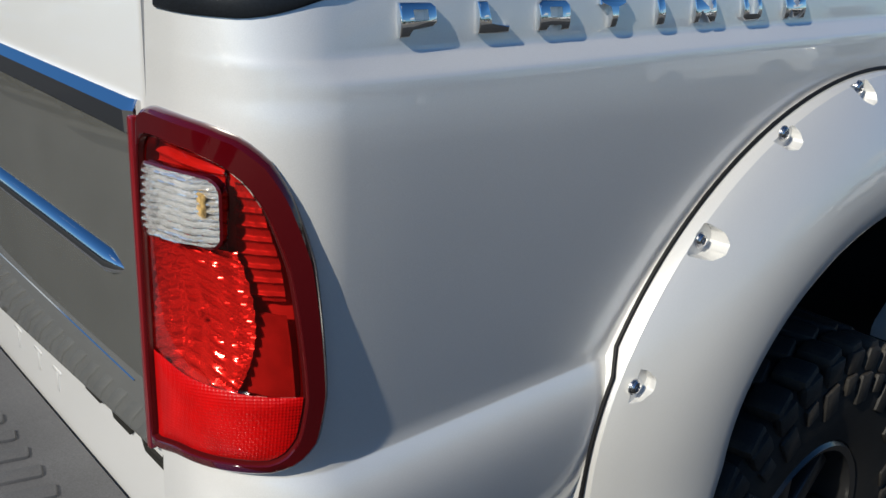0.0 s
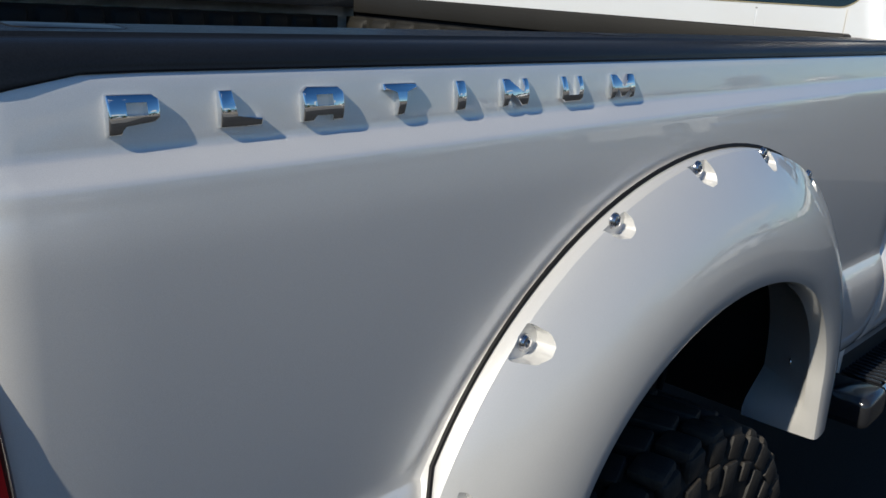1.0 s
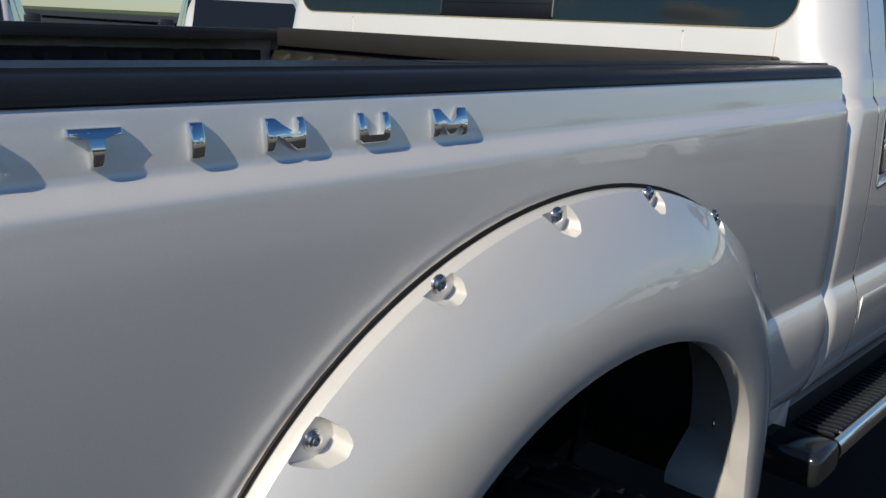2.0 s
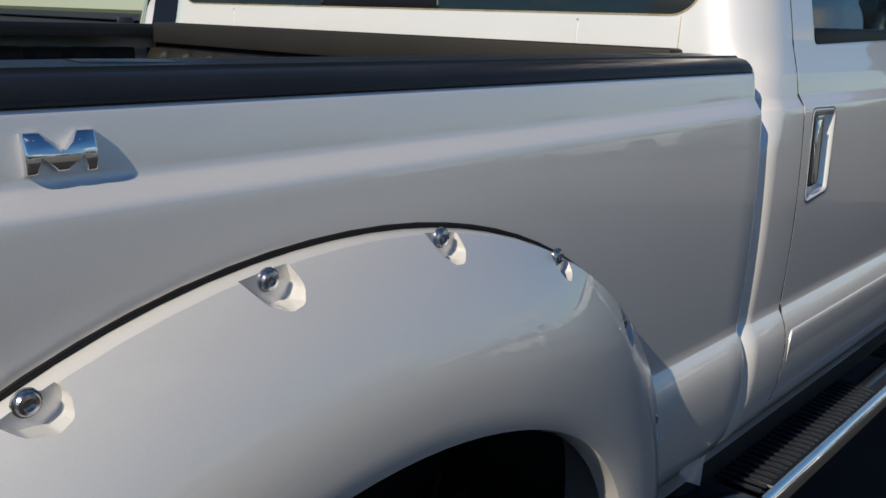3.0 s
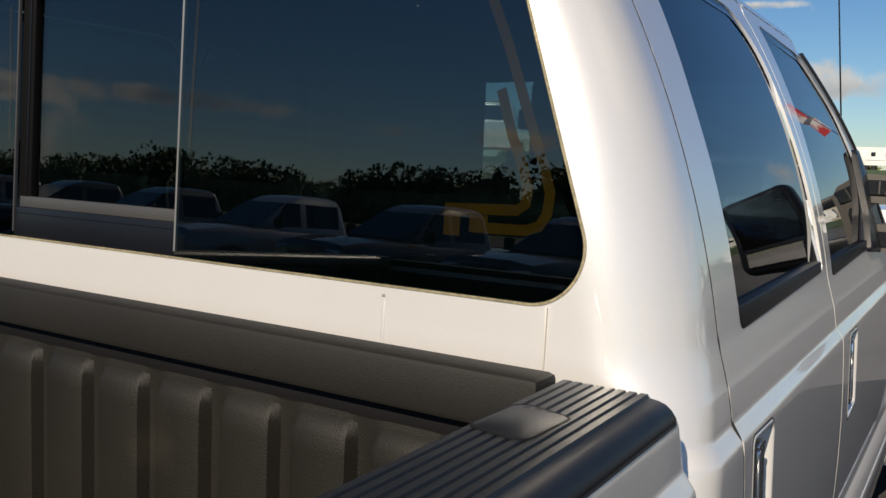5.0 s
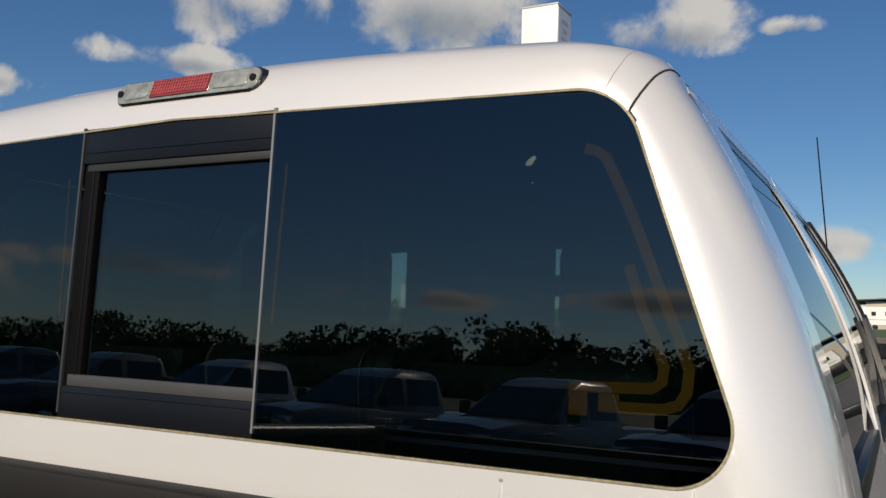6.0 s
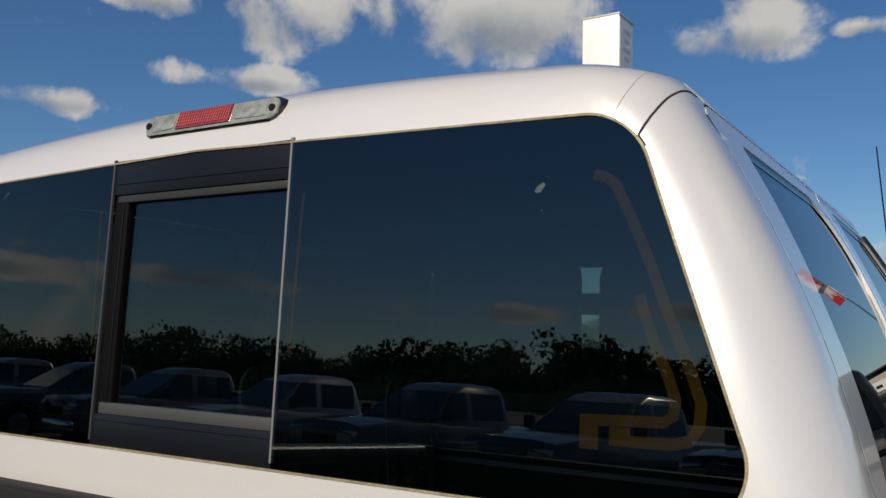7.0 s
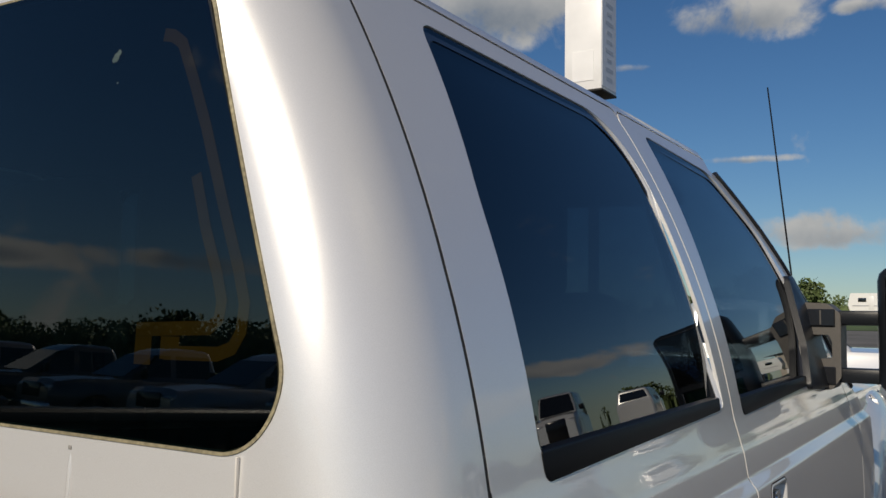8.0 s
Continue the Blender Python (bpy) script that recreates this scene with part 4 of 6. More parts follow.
wheel(1.155, 1, True)
wheel(1.155, -1, False)
wheel(5.03, 1, False)
wheel(5.03, -1, False)

# wheel well and running gear
rows = []
for a in range(-40, 221, 10):
    p = arch_point(a, 0.585, 0.445)
    rows.append([Vector((x, p.x, p.y)) for x in (0.97, 0.80, 0.62)])
well = part("wheel_well", thicken(loft(rows), 0.006), UNDERBODY, truck, "black wheel well liner")
part("well_back", prism([arch_point(a, 0.59, 0.45) for a in range(-40, 221, 10)], side_yz(), 0.60, 0.615), UNDERBODY, well)
part("axle", cyl((0, 1.155, AXLE_Z), 0.055, 1.5, "x", 20), UNDERBODY, truck)
part("frame_rail", box((0.50, 2.6, 0.68), (0.08, 5.4, 0.16), 0.01), UNDERBODY, truck)
part("frame_rail", box((-0.50, 2.6, 0.68), (0.08, 5.4, 0.16), 0.01), UNDERBODY, truck)
part("leaf_spring", loft([[Vector((0.64 + dx, y, 0.60 + 0.10 * ((y - 1.155) / 0.65) ** 2 + dz)) for dx, dz in ((-0.03, 0), (0.03, 0), (0.03, 0.05), (-0.03, 0.05))] for y in [0.5 + 0.1 * k for k in range(14)]], close_v=True, caps=True), UNDERBODY, truck)
part("shock_absorber", tube([(0.70, 1.42, 0.42), (0.66, 1.36, 0.72), (0.62, 1.28, 1.05)], [0.028, 0.034, 0.034], 14), material("dull_metal", (0.12, 0.12, 0.125), rough=0.45, metal=0.6, vary=0.2), truck)
part("brake_hose", tube([Vector((0.86 - 0.10 * t, 1.30 + 0.26 * t, 0.86 - 0.10 * math.sin(t * 3.1))) for t in [k / 10 for k in range(11)]], 0.007, 8), SEAL, truck)
part("bump_stop", box((0.70, 1.18, 0.93), (0.10, 0.12, 0.16), 0.02), UNDERBODY, truck)

# ---- cab ----
UPPER = SIDE[:-1] + [(1.48, 0.9545)] + [(1.52 + u, 0.943 - 0.16 * u - 0.43 * u * u) for u in [k * 0.034 for k in range(16)]]


def y_rear(z):
    return 2.140 + (z - 1.567) * 0.040


def y_front(z):
    return lerp_table([(1.40, 4.52), (1.47, 4.42), (1.60, 4.18), (1.75, 3.995), (1.9, 3.845), (2.0, 3.72), (2.1, 3.58)], z)


def cab_corner(z):
    """Radius of the cab's rear corners by height."""
    return lerp_table([(1.34, 0.045), (1.42, 0.075), (1.50, 0.108), (1.56, 0.112), (1.80, 0.107), (2.03, 0.103)], z)


def cab_row(w, r, z, crown, corner, yf):
    half = []
    for k in range(9):
        x = (w - corner) * k / 8
        half.append((x, r))
    for k in range(1, 13):
        a = radians(k * 7.5)
        half.append((w - corner + corner * math.sin(a), r + corner * (1 - math.cos(a))))
    y0 = r + corner
    for k in range(1, 15):
        half.append((w, y0 + (yf - y0) * k / 14))
    pts = [(-x, y) for x, y in reversed(half[1:])] + half
    return [Vector((x, y, z + crown * max(0, 1 - (x / max(w, 0.01)) ** 2))) for x, y in pts]


def cab_shell(thick=0.006):
    rows = []
    zs = [0.72, *SHELF_Z, *[z for z, _ in PANEL], 1.400, 1.404, 1.408, 1.412, 1.416, 1.42, 1.424, 1.428,
          1.434, 1.45, 1.47, 1.48, 1.49, 1.50, 1.51, 1.52, 1.53] + [1.53 + 0.0235 * k for k in range(1, 21)]
    zs = spaced(zs + CREASE_Z)
    for z in zs:
        rows.append(cab_row(smooth_table(UPPER, z), y_rear(min(z, 2.0)), z, 0.0 if z < 1.95 else 0.006 * (z - 1.95) / 0.05, cab_corner(z), y_front(z)))
    for w, r, z, c, k in ((0.748, 2.166, 2.030, 0.012, 0.104), (0.737, 2.180, 2.053, 0.018, 0.105), (0.722, 2.200, 2.073, 0.025, 0.106), (0.697, 2.228, 2.088, 0.030, 0.106), (0.655, 2.275, 2.098, 0.034, 0.105),
                          (0.58, 2.35, 2.105, 0.037, 0.11), (0.45, 2.47, 2.112, 0.035, 0.10), (0.25, 2.66, 2.124, 0.025, 0.08), (0.06, 2.85, 2.140, 0.010, 0.02)):
        rows.append(cab_row(w, r, z, c, k, 3.66))
    bm = loft(rows)
    # close the roof
    last = rows[-1]
    bmesh.ops.remove_doubles(bm, verts=bm.verts, dist=0.0002)
    edge = [e for e in bm.edges if len(e.link_faces) == 1 and all(v.co.z > 2.13 and abs(v.co.x) < 0.0605 for v in e.verts)]
    bmesh.ops.contextual_create(bm, geom=edge)
    return thicken(bm, thick, (0, 3.2, 1.3))


REAR_WIN = rounded([(-0.858, 1.5595), (0.858, 1.5595), (0.705, 2.010), (0, 2.028), (-0.705, 2.010)], [0.065, 0.065, 0.085, 0, 0.085], 16)
RDOOR = rounded([(2.292, 0.76), (3.099, 0.76), (3.099, 2.052), (2.302, 2.052), (2.2905, 1.72)], [0.03, 0.03, 0.02, 0.05, 0.3])
FDOOR = rounded([(3.105, 0.76), (4.28, 0.76), (4.28, 1.40), (4.20, 1.56), (3.66, 2.052), (3.105, 2.052)], [0.02, 0.06, 0.02, 0.05, 0.08, 0.02])
RWIN = rounded([(2.394, 1.540), (3.055, 1.540), (3.050, 2.022), (2.440, 2.022), (2.398, 1.80)], [0.02, 0.01, 0.13, 0.035, 0.3], 8)
FWIN = rounded([(3.160, 1.540), (3.78, 1.535), (3.885, 1.75), (3.80, 1.885), (3.62, 2.016), (3.215, 2.030), (3.168, 1.75)], [0.02, 0.03, 0.06, 0.2, 0.12, 0.035, 0.3], 8)


def densify(poly, step=0.025):
    out = []
    for i in range(len(poly)):
        a, b = Vector(poly[i]), Vector(poly[(i + 1) % len(poly)])
        m = max(1, int((b - a).length / step))
        out += [a.lerp(b, k / m) for k in range(m)]
    return out


REAR_WIN = densify(REAR_WIN)
both = lambda poly, grow=0.0: [prism(shrink(poly, -grow), side_yz(), 0.62, 1.2), prism(shrink(poly, -grow), side_yz(), -1.2, -0.62)]
cab = part("cab_body", carve(cab_shell(), [prism(REAR_WIN, rear_xz, 1.9, 2.32)] + both(RDOOR, 0.0055) + both(FDOOR, 0.0045)), PAINT, truck, "pearl white cab body with rounded rear corners", angle=28)


def on_side(y, z, d):
    return Vector((lerp_table(UPPER, z) + d, y, z))


def glass_set(z):
    """The side glass is flat near its foot and curves with the cab above it."""
    w = z - 1.54
    return -0.0065 + 0.022 * w + 0.43 * w * w if w < 0.06 else -0.0037 * math.exp(-(w - 0.06) / 0.05)


def side_patch(outline, d):
    """A curved pane that fills an outline on the cab's side."""
    n = len(outline)
    z0, z1 = min(p[1] for p in outline), max(p[1] for p in outline)
    rows = []
    for k in range(49):
        z = z0 + (z1 - z0) * (0.002 + 0.996 * k / 48)
        ys = []
        for i in range(n):
            a, b = outline[i], outline[(i + 1) % n]
            if (a[1] - z) * (b[1] - z) < 0:
                ys.append(a[0] + (b[0] - a[0]) * (z - a[1]) / (b[1] - a[1]))
        rows.append([Vector((smooth_table(UPPER, z, 0.04) + d + glass_set(z), min(ys) + (max(ys) - min(ys)) * j / 6, z)) for j in range(7)])
    return thicken(loft(rows), 0.003)


BELT = material("black_belt_rubber", (0.004, 0.0045, 0.006), rough=0.40, spec=0.2, vary=0.15, grain=0.1, gscale=400)


def handle_outline(y):
    return rounded([(y - 0.010, 1.222), (y + 0.108, 1.236), (y + 0.122, 1.400), (y - 0.004, 1.402)], 0.016)


def make_door(name, outline, win, flip):
    bm = carve(cab_shell(), [prism(outline, side_yz(), 0.62, 1.2)], "INTERSECT")
    bm = carve(bm, [prism(win, side_yz(), 0.62, 1.2), prism(shrink(handle_outline(2.335 if name == "rear_door" else 3.195), 0.003), side_yz(), 0.62, 1.2)] if flip > 0 else [prism(win, side_yz(), 0.62, 1.2)])
    if flip < 0:
        mirror_bm(bm)
    door = part(name, bm, PAINT, truck, "pearl white side door with dark tinted window", angle=28)
    sd = (lambda bm: mirror_bm(bm)) if flip < 0 else (lambda bm: bm)
    inner = [Vector((p.x - 0.010 * max(0.0, min(1.0, (p.x - sum(q[0] for q in win) / len(win)) / 0.2)), p.y)) for p in shrink(win, 0.003)]
    pane = side_patch(shrink(inner, 0.001), -0.0060)
    g = part("window_glass", sd(pane), DOOR_TINT if name == "rear_door" else FRONT_TINT, door, "dark tinted glass")
    # painted return of the opening, with a thin black seal against the glass
    bpy.context.view_layer.update()
    edge = [door.closest_point_on_mesh(Vector((flip * on_side(p[0], p[1], 0).x, p[0], p[1])))[1] for p in win]
    rings = [[Vector((abs(e.x) + d, p[0] + (q.x - p[0]) * f, p[1] + (q.y - p[1]) * f)) for e, p, q in zip(edge, win, inner)] for f, d in [(-0.06, -0.0009)] + [(0.06 + 0.94 * math.sin(radians(a)), -0.0009 - 0.0166 * (1 - math.cos(radians(a)))) for a in range(0, 91, 10)]]
    part("window_return", sd(loft(rings, close_v=True)), PAINT, door, angle=80)
    seal = [Vector((p.x, p.y - 0.013 * max(0.0, min(1.0, (p.y - 1.94) / 0.07)))) for p in shrink(inner, 0.0045)]
    part("window_frame", sd(frame_prism(inner, seal, on_side, -0.0125, -0.0040)), GLOSS_BLACK, door, "black window seal")
    y0, y1 = min(p[0] for p in win), max(p[0] for p in win) - (0.02 if name == "rear_door" else 0.03)
    belt = rounded([(y0 + 0.004, 1.518), (y1 - 0.005, 1.537), (y1 + 0.002, 1.557), (y0 + 0.002, 1.549)], [0.012, 0.004, 0.003, 0.003], 3)
    part("belt_trim", sd(prism(belt, on_side, -0.012, 0.0015, 0.0015)), BELT, door, "black belt trim")
    return door


rear_door = make_door("rear_door", RDOOR, RWIN, 1)
front_door = make_door("front_door", FDOOR, FWIN, 1)
make_door("rear_door", RDOOR, RWIN, -1)
make_door("front_door", FDOOR, FWIN, -1)
# near-flush dark strips in the door gaps, coloured for the shade deep inside
for x in (1, -1):
    zs = [0.77 + 0.02 * k for k in range(64)]
    rear_edge = lambda z: lerp_table([(0.74, 2.292), (1.72, 2.2912), (1.90, 2.2965), (2.03, 2.3012)], z)
    part("door_jamb", thicken(loft([[Vector((x * (smooth_table(UPPER, z) - 0.0002), rear_edge(z) + dy, z)) for dy in (-0.0062, 0.0002)] for z in zs]), 0.003), GAP, cab)
    part("door_jamb", thicken(loft([[Vector((x * (smooth_table(UPPER, z) - 0.0030), y, z)) for y in (3.0984, 3.1056)] for z in zs]), 0.003), GAP, cab)
    # black trim on the windscreen pillar
    part("pillar_trim", tube([Vector((x * (lerp_table(UPPER, z) - 0.004), y_front(z) + 0.002, z)) for z in [1.50 + 0.04 * k for k in range(14)]], 0.011, 8), GLOSS_BLACK, cab, "black windscreen pillar trim")


def door_handle(y, door):
    """Painted bezel round a deep painted cup, with a chrome-faced pull lever."""
    outer = handle_outline(y)
    steps = ((0.0, -0.006), (0.0, 0.0002), (0.0015, 0.0014), (0.0040, 0.0016), (0.0065, 0.0000), (0.0085, -0.0045), (0.0115, -0.0115), (0.0165, -0.0175), (0.0230, -0.0200))
    bez = part("door_handle", loft([[on_side(*p, d) for p in (shrink(outer, g) if g else outer)] for g, d in steps], close_v=True), PAINT, door, "white handle bezel with chrome pull lever", angle=50)
    part("handle_cup", prism(shrink(outer, 0.0225), on_side, -0.0230, -0.0199), PAINT, bez)
    part("handle_gap", frame_prism(shrink(outer, -0.0018), outer, on_side, -0.004, 0.0008), GAP, bez)
    lever = rounded([(y + 0.004, 1.254), (y + 0.046, 1.258), (y + 0.054, 1.389), (y + 0.009, 1.389)], [0.004, 0.010, 0.008, 0.004])
    part("handle_lever", prism(lever, on_side, -0.0180, 0.0020, 0.002), GLOSS_BLACK, bez, "black pull lever with a chrome face")
    face = rounded([(y + 0.0115, 1.260), (y + 0.0335, 1.262), (y + 0.0395, 1.381), (y + 0.0165, 1.381)], 0.004)
    part("lever_face", prism(face, on_side, -0.002, 0.0042, 0.0015), CHROME, bez, "chrome lever face")
    part("lever_tip", prism(rounded([(y + 0.0170, 1.3825), (y + 0.0500, 1.3825), (y + 0.0505, 1.3880), (y + 0.0170, 1.3880)], 0.002), on_side, -0.002, 0.0036, 0.001), CHROME, bez)


door_handle(2.335, rear_door)
door_handle(3.195, front_door)
# raised moulding along the door bottoms, its lower part fading into the skin
def door_moulding(y0, y1):
    rows = []
    for y in [y0 + 0.002 * k for k in range(9)] + [y0 + 0.018 + (y1 - y0 - 0.018) * k / 20 for k in range(1, 21)]:
        top = 0.974 - 0.030 * max(0.0, 1 - (y - y0) / 0.016) ** 2
        ends = min(1.0, (y - y0) / 0.005, max(0.0, (y1 - y) / 0.004))
        row = []
        for dz, d in ((0.0, -0.002), (0.0, 0.0014), (-0.002, 0.0024), (-0.008, 0.0026), (-0.02, 0.0018), (-0.035, 0.0006), (-0.05, -0.0006), (-0.065, -0.0020)):
            z = top + dz * (top - 0.80) / 0.153
            row.append(Vector((smooth_table(UPPER, z, 0.006) + d * (0.35 + 0.65 * ends) - (0.004 if ends < 0.05 else 0.0), y, z)))
        rows.append(row)
    return thicken(loft(rows), 0.002, (0.5, 3.0, 0.9))


for y0, y1, door in ((2.306, 3.094, rear_door), (3.116, 4.26, front_door)):
    part("door_moulding", door_moulding(y0, y1), PAINT, door, "white lower door moulding")

# seam where the roof panel meets the corner pillar, laid on the cab's skin
bpy.context.view_layer.update()


def on_cab(p):
    ok, q, n, _ = cab.closest_point_on_mesh(Vector(p))
    return q - n * 0.0004


def spline(pts, steps=6):
    out = []
    P = [Vector(p) for p in pts]
    for i in range(len(P) - 1):
        p0, p1, p2, p3 = P[max(i - 1, 0)], P[i], P[i + 1], P[min(i + 2, len(P) - 1)]
        for k in range(steps):
            t = k / steps
            out.append(0.5 * ((2 * p1) + (p2 - p0) * t + (2 * p0 - 5 * p1 + 4 * p2 - p3) * t * t + (3 * p1 - p0 - 3 * p2 + p3) * t ** 3))
    return out + [P[-1]]


SEAM = spline([(0.702, 2.158, 1.958), (0.712, 2.165, 1.984), (0.722, 2.184, 2.010), (0.728, 2.212, 2.032), (0.733, 2.245, 2.048), (0.735, 2.270, 2.053), (0.736, 2.298, 2.054)])
JOINT = spline([(0.677, 2.160, 1.995), (0.684, 2.166, 2.016), (0.692, 2.190, 2.045), (0.695, 2.221, 2.067), (0.698, 2.270, 2.085)])
JOINT_GREY = material("painted_joint", (0.30, 0.29, 0.27), rough=0.5, vary=0.1)
for x in (1, -1):
    part("roof_seam", tube([on_cab((x * p.x, p.y, p.z)) for p in SEAM], 0.0017, 6), GAP, cab)
    part("roof_joint", tube([on_cab((x * p.x, p.y, p.z)) for p in JOINT], 0.0008, 6), JOINT_GREY, cab)
# small stamped dents and a weld seam on the rear wall below the window
part("wall_seam", box((0.792, 2.1372, 1.525), (0.0022, 0.004, 0.072), 0.0008), material("weld_seam_grey", (0.60, 0.58, 0.54), rough=0.6, vary=0.2), cab)
for x in (0.572, -0.572):
    part("stamped_rib", tube([(x, y_rear(1.48) + 0.0026, 1.485), (x, y_rear(1.50) + 0.0024, 1.505), (x, y_rear(1.53) + 0.0024, 1.532), (x, y_rear(1.545) + 0.0032, 1.546)], [0.0038, 0.0038, 0.0038, 0.0030], 14), PAINT, cab)
    part("stamp_mark", box((x - 0.001, y_rear(1.5485) - 0.0002, 1.5485), (0.005, 0.0012, 0.004), 0.0005), JOINT_GREY, cab)

# ---- rear window with sliding centre ----
def rear_bend(u, v):
    """How far the rear wall has curved forwards at a place."""
    r = cab_corner(v)
    t = min(max(0.0, abs(u) - (smooth_table(UPPER, v) - r)), r * 0.98)
    return r - math.sqrt(r * r - t * t)


def at_rear(off):
    return lambda u, v, d: Vector((u, y_rear(v) + rear_bend(u, v) + off + d, v))


rw = part("rear_window", frame_prism(REAR_WIN, shrink(REAR_WIN, 0.0030), at_rear(0), -0.0012, 0.010), URETHANE, truck, "dark tinted sliding rear window with yellowed sealant")
def window_piece(x0, x1, z0=1.50, z1=2.06):
    """The part of the window's outline between two uprights."""
    out = [p for p in shrink(REAR_WIN, 0.0028)]
    res = []
    n = len(out)
    for i in range(n):
        a, b = out[i], out[(i + 1) % n]
        if x0 <= a.x <= x1:
            res.append(a)
        for xc in ((x0, x1) if b.x > a.x else (x1, x0)):
            if (a.x - xc) * (b.x - xc) < 0:
                f = (xc - a.x) / (b.x - a.x)
                res.append(a.lerp(b, f))
    return res


def rear_pane(loop):
    """A flat pane inside an outline."""
    lo, hi = min(p[1] for p in loop) + 0.0004, max(p[1] for p in loop) - 0.0004
    rows = []
    for i in range(61):
        z = lo + (hi - lo) * i / 60
        us = []
        for k in range(len(loop)):
            a, b = loop[k], loop[(k + 1) % len(loop)]
            if (a[1] - z) * (b[1] - z) < 0:
                us.append(a[0] + (b[0] - a[0]) * (z - a[1]) / (b[1] - a[1]))
        rows.append([Vector((min(us) + (max(us) - min(us)) * k / 30, y_rear(z) + 0.0028, z)) for k in range(31)])
    return thicken(loft(rows), 0.004, (0, 1.0, 1.8))


for x0, x1 in ((-1, -0.198), (0.198, 1)):
    g = part("window_glass", rear_pane(window_piece(x0, x1)), TINT, rw, "dark tinted glass", angle=60)
g = part("sliding_pane", prism([(-0.150, 1.625), (0.190, 1.625), (0.190, 1.955), (-0.150, 1.955)], at_rear(0), 0.014, 0.018), TINT, rw, "dark tinted sliding pane")
def bar(name, x0, x1, z0, z1, a, b, mat, bev=0.002):
    part(name, prism([(x0, z0), (x1, z0), (x1, z1), (x0, z1)], at_rear(0), b, a, bev), mat, rw)


DARK_TRIM = material("slider_trim", (0.006, 0.007, 0.010), rough=0.34, spec=0.3, vary=0.1, grain=0.08)
bar("slider_rail", -0.198, 0.198, 1.560, 1.612, 0.001, 0.02, DARK_TRIM)
bar("slider_rail", -0.198, 0.198, 1.968, 2.026, 0.001, 0.02, DARK_TRIM)
bar("slider_lip", -0.190, 0.190, 1.6015, 1.6032, -0.0002, 0.002, DARK_TRIM, 0.0005)
bar("slider_lip", -0.190, 0.196, 1.985, 1.9865, -0.0004, 0.002, DARK_TRIM, 0.0005)
bar("slider_sill", -0.186, 0.192, 1.612, 1.630, 0.0035, 0.012, material("slider_sill_grey", (0.052, 0.053, 0.054), rough=0.4, vary=0.1))
bar("slider_head", -0.186, 0.192, 1.955, 1.968, 0.004, 0.012, material("slider_head_trim", (0.026, 0.026, 0.024), rough=0.4, vary=0.1))
bar("slider_post", -0.1985, -0.1945, 1.570, 2.028, -0.0010, 0.0045, SATIN_GREY, 0.001)
MATT_BLACK = material("matt_black_channel", (0.0035, 0.0035, 0.0038), rough=0.7, vary=0.1, spec=0.1)
bar("slider_post", -0.193, -0.160, 1.622, 1.968, 0.006, 0.02, MATT_BLACK, 0.001)
bar("slider_post", -0.172, -0.169, 1.622, 1.962, 0.004, 0.008, DARK_TRIM, 0.001)
bar("slider_post", 0.1938, 0.1985, 1.570, 2.028, -0.0012, 0.0045, material("slider_post_grey", (0.17, 0.175, 0.185), rough=0.35, vary=0.1), 0.001)
chip = bmesh.new()
for dx, dz, r in ((0, 0, 0.0050), (0.004, 0.004, 0.0034), (-0.0035, -0.002, 0.0034), (0.003, -0.026, 0.0011)):
    bmesh.ops.create_icosphere(chip, subdivisions=1, radius=r, matrix=Matrix.Translation((0.592 + dx, y_rear(1.926) + 0.0013, 1.926 + dz)) @ Matrix.Diagonal((1, 0.12, 1, 1)))
part("glass_chip", chip, material("chip_white", (0.75, 0.64, 0.52), rough=0.6, vary=0.2, vscale=200), rw, "small pale chip in the glass")
# amber conductor print on the glass
def amber_line(pts, w):
    rows = []
    for i, (x, z) in enumerate(pts):
        a, b = pts[max(i - 1, 0)], pts[min(i + 1, len(pts) - 1)]
        t = Vector((b[0] - a[0], b[1] - a[1])).normalized()
        rows.append([Vector((x - t.y * s * w / 2, y_rear(z) + 0.0020, z + t.x * s * w / 2)) for s in (1, -1)])
    return thicken(loft(rows), 0.0006)


for sx in (1, -1):
    for pts, w in (([(0.660, 1.938), (0.673, 1.935), (0.686, 1.926), (0.706, 1.885), (0.725, 1.842), (0.750, 1.777), (0.775, 1.716), (0.785, 1.686), (0.783, 1.662), (0.774, 1.648), (0.757, 1.6425), (0.690, 1.6415)], 0.0125),
                   ([(0.716, 1.800), (0.733, 1.750), (0.750, 1.712), (0.758, 1.688), (0.756, 1.672), (0.746, 1.6645), (0.652, 1.6615)], 0.0125),
                   ([(0.661, 1.667), (0.661, 1.630)], 0.022), ([(0.697, 1.656), (0.697, 1.636)], 0.024),
                   ([(0.223, 1.945), (0.219, 1.835), (0.216, 1.72)], 0.005)):
        part("conductor_print", amber_line([(x * sx, z) for x, z in pts], w), AMBER, rw, "amber conductor print")

# third brake light
BL_Y = 2.181
bl = part("brake_light", prism(rounded([(-0.150, 2.062), (0.150, 2.062), (0.150, 2.103), (-0.150, 2.103)], 0.0175), lambda u, v, d: Vector((u, BL_Y + (v - 2.066) * 0.35 + d, v + 0.004 * (1 - (u / 0.16) ** 2))), 0.02, -0.006, 0.003), GLOSS_BLACK, truck, "third brake light with red centre and clear cargo lamps")
blp = lambda u, v, d: Vector((u, BL_Y + (v - 2.066) * 0.35 + d, v + 0.004 * (1 - (u / 0.16) ** 2)))
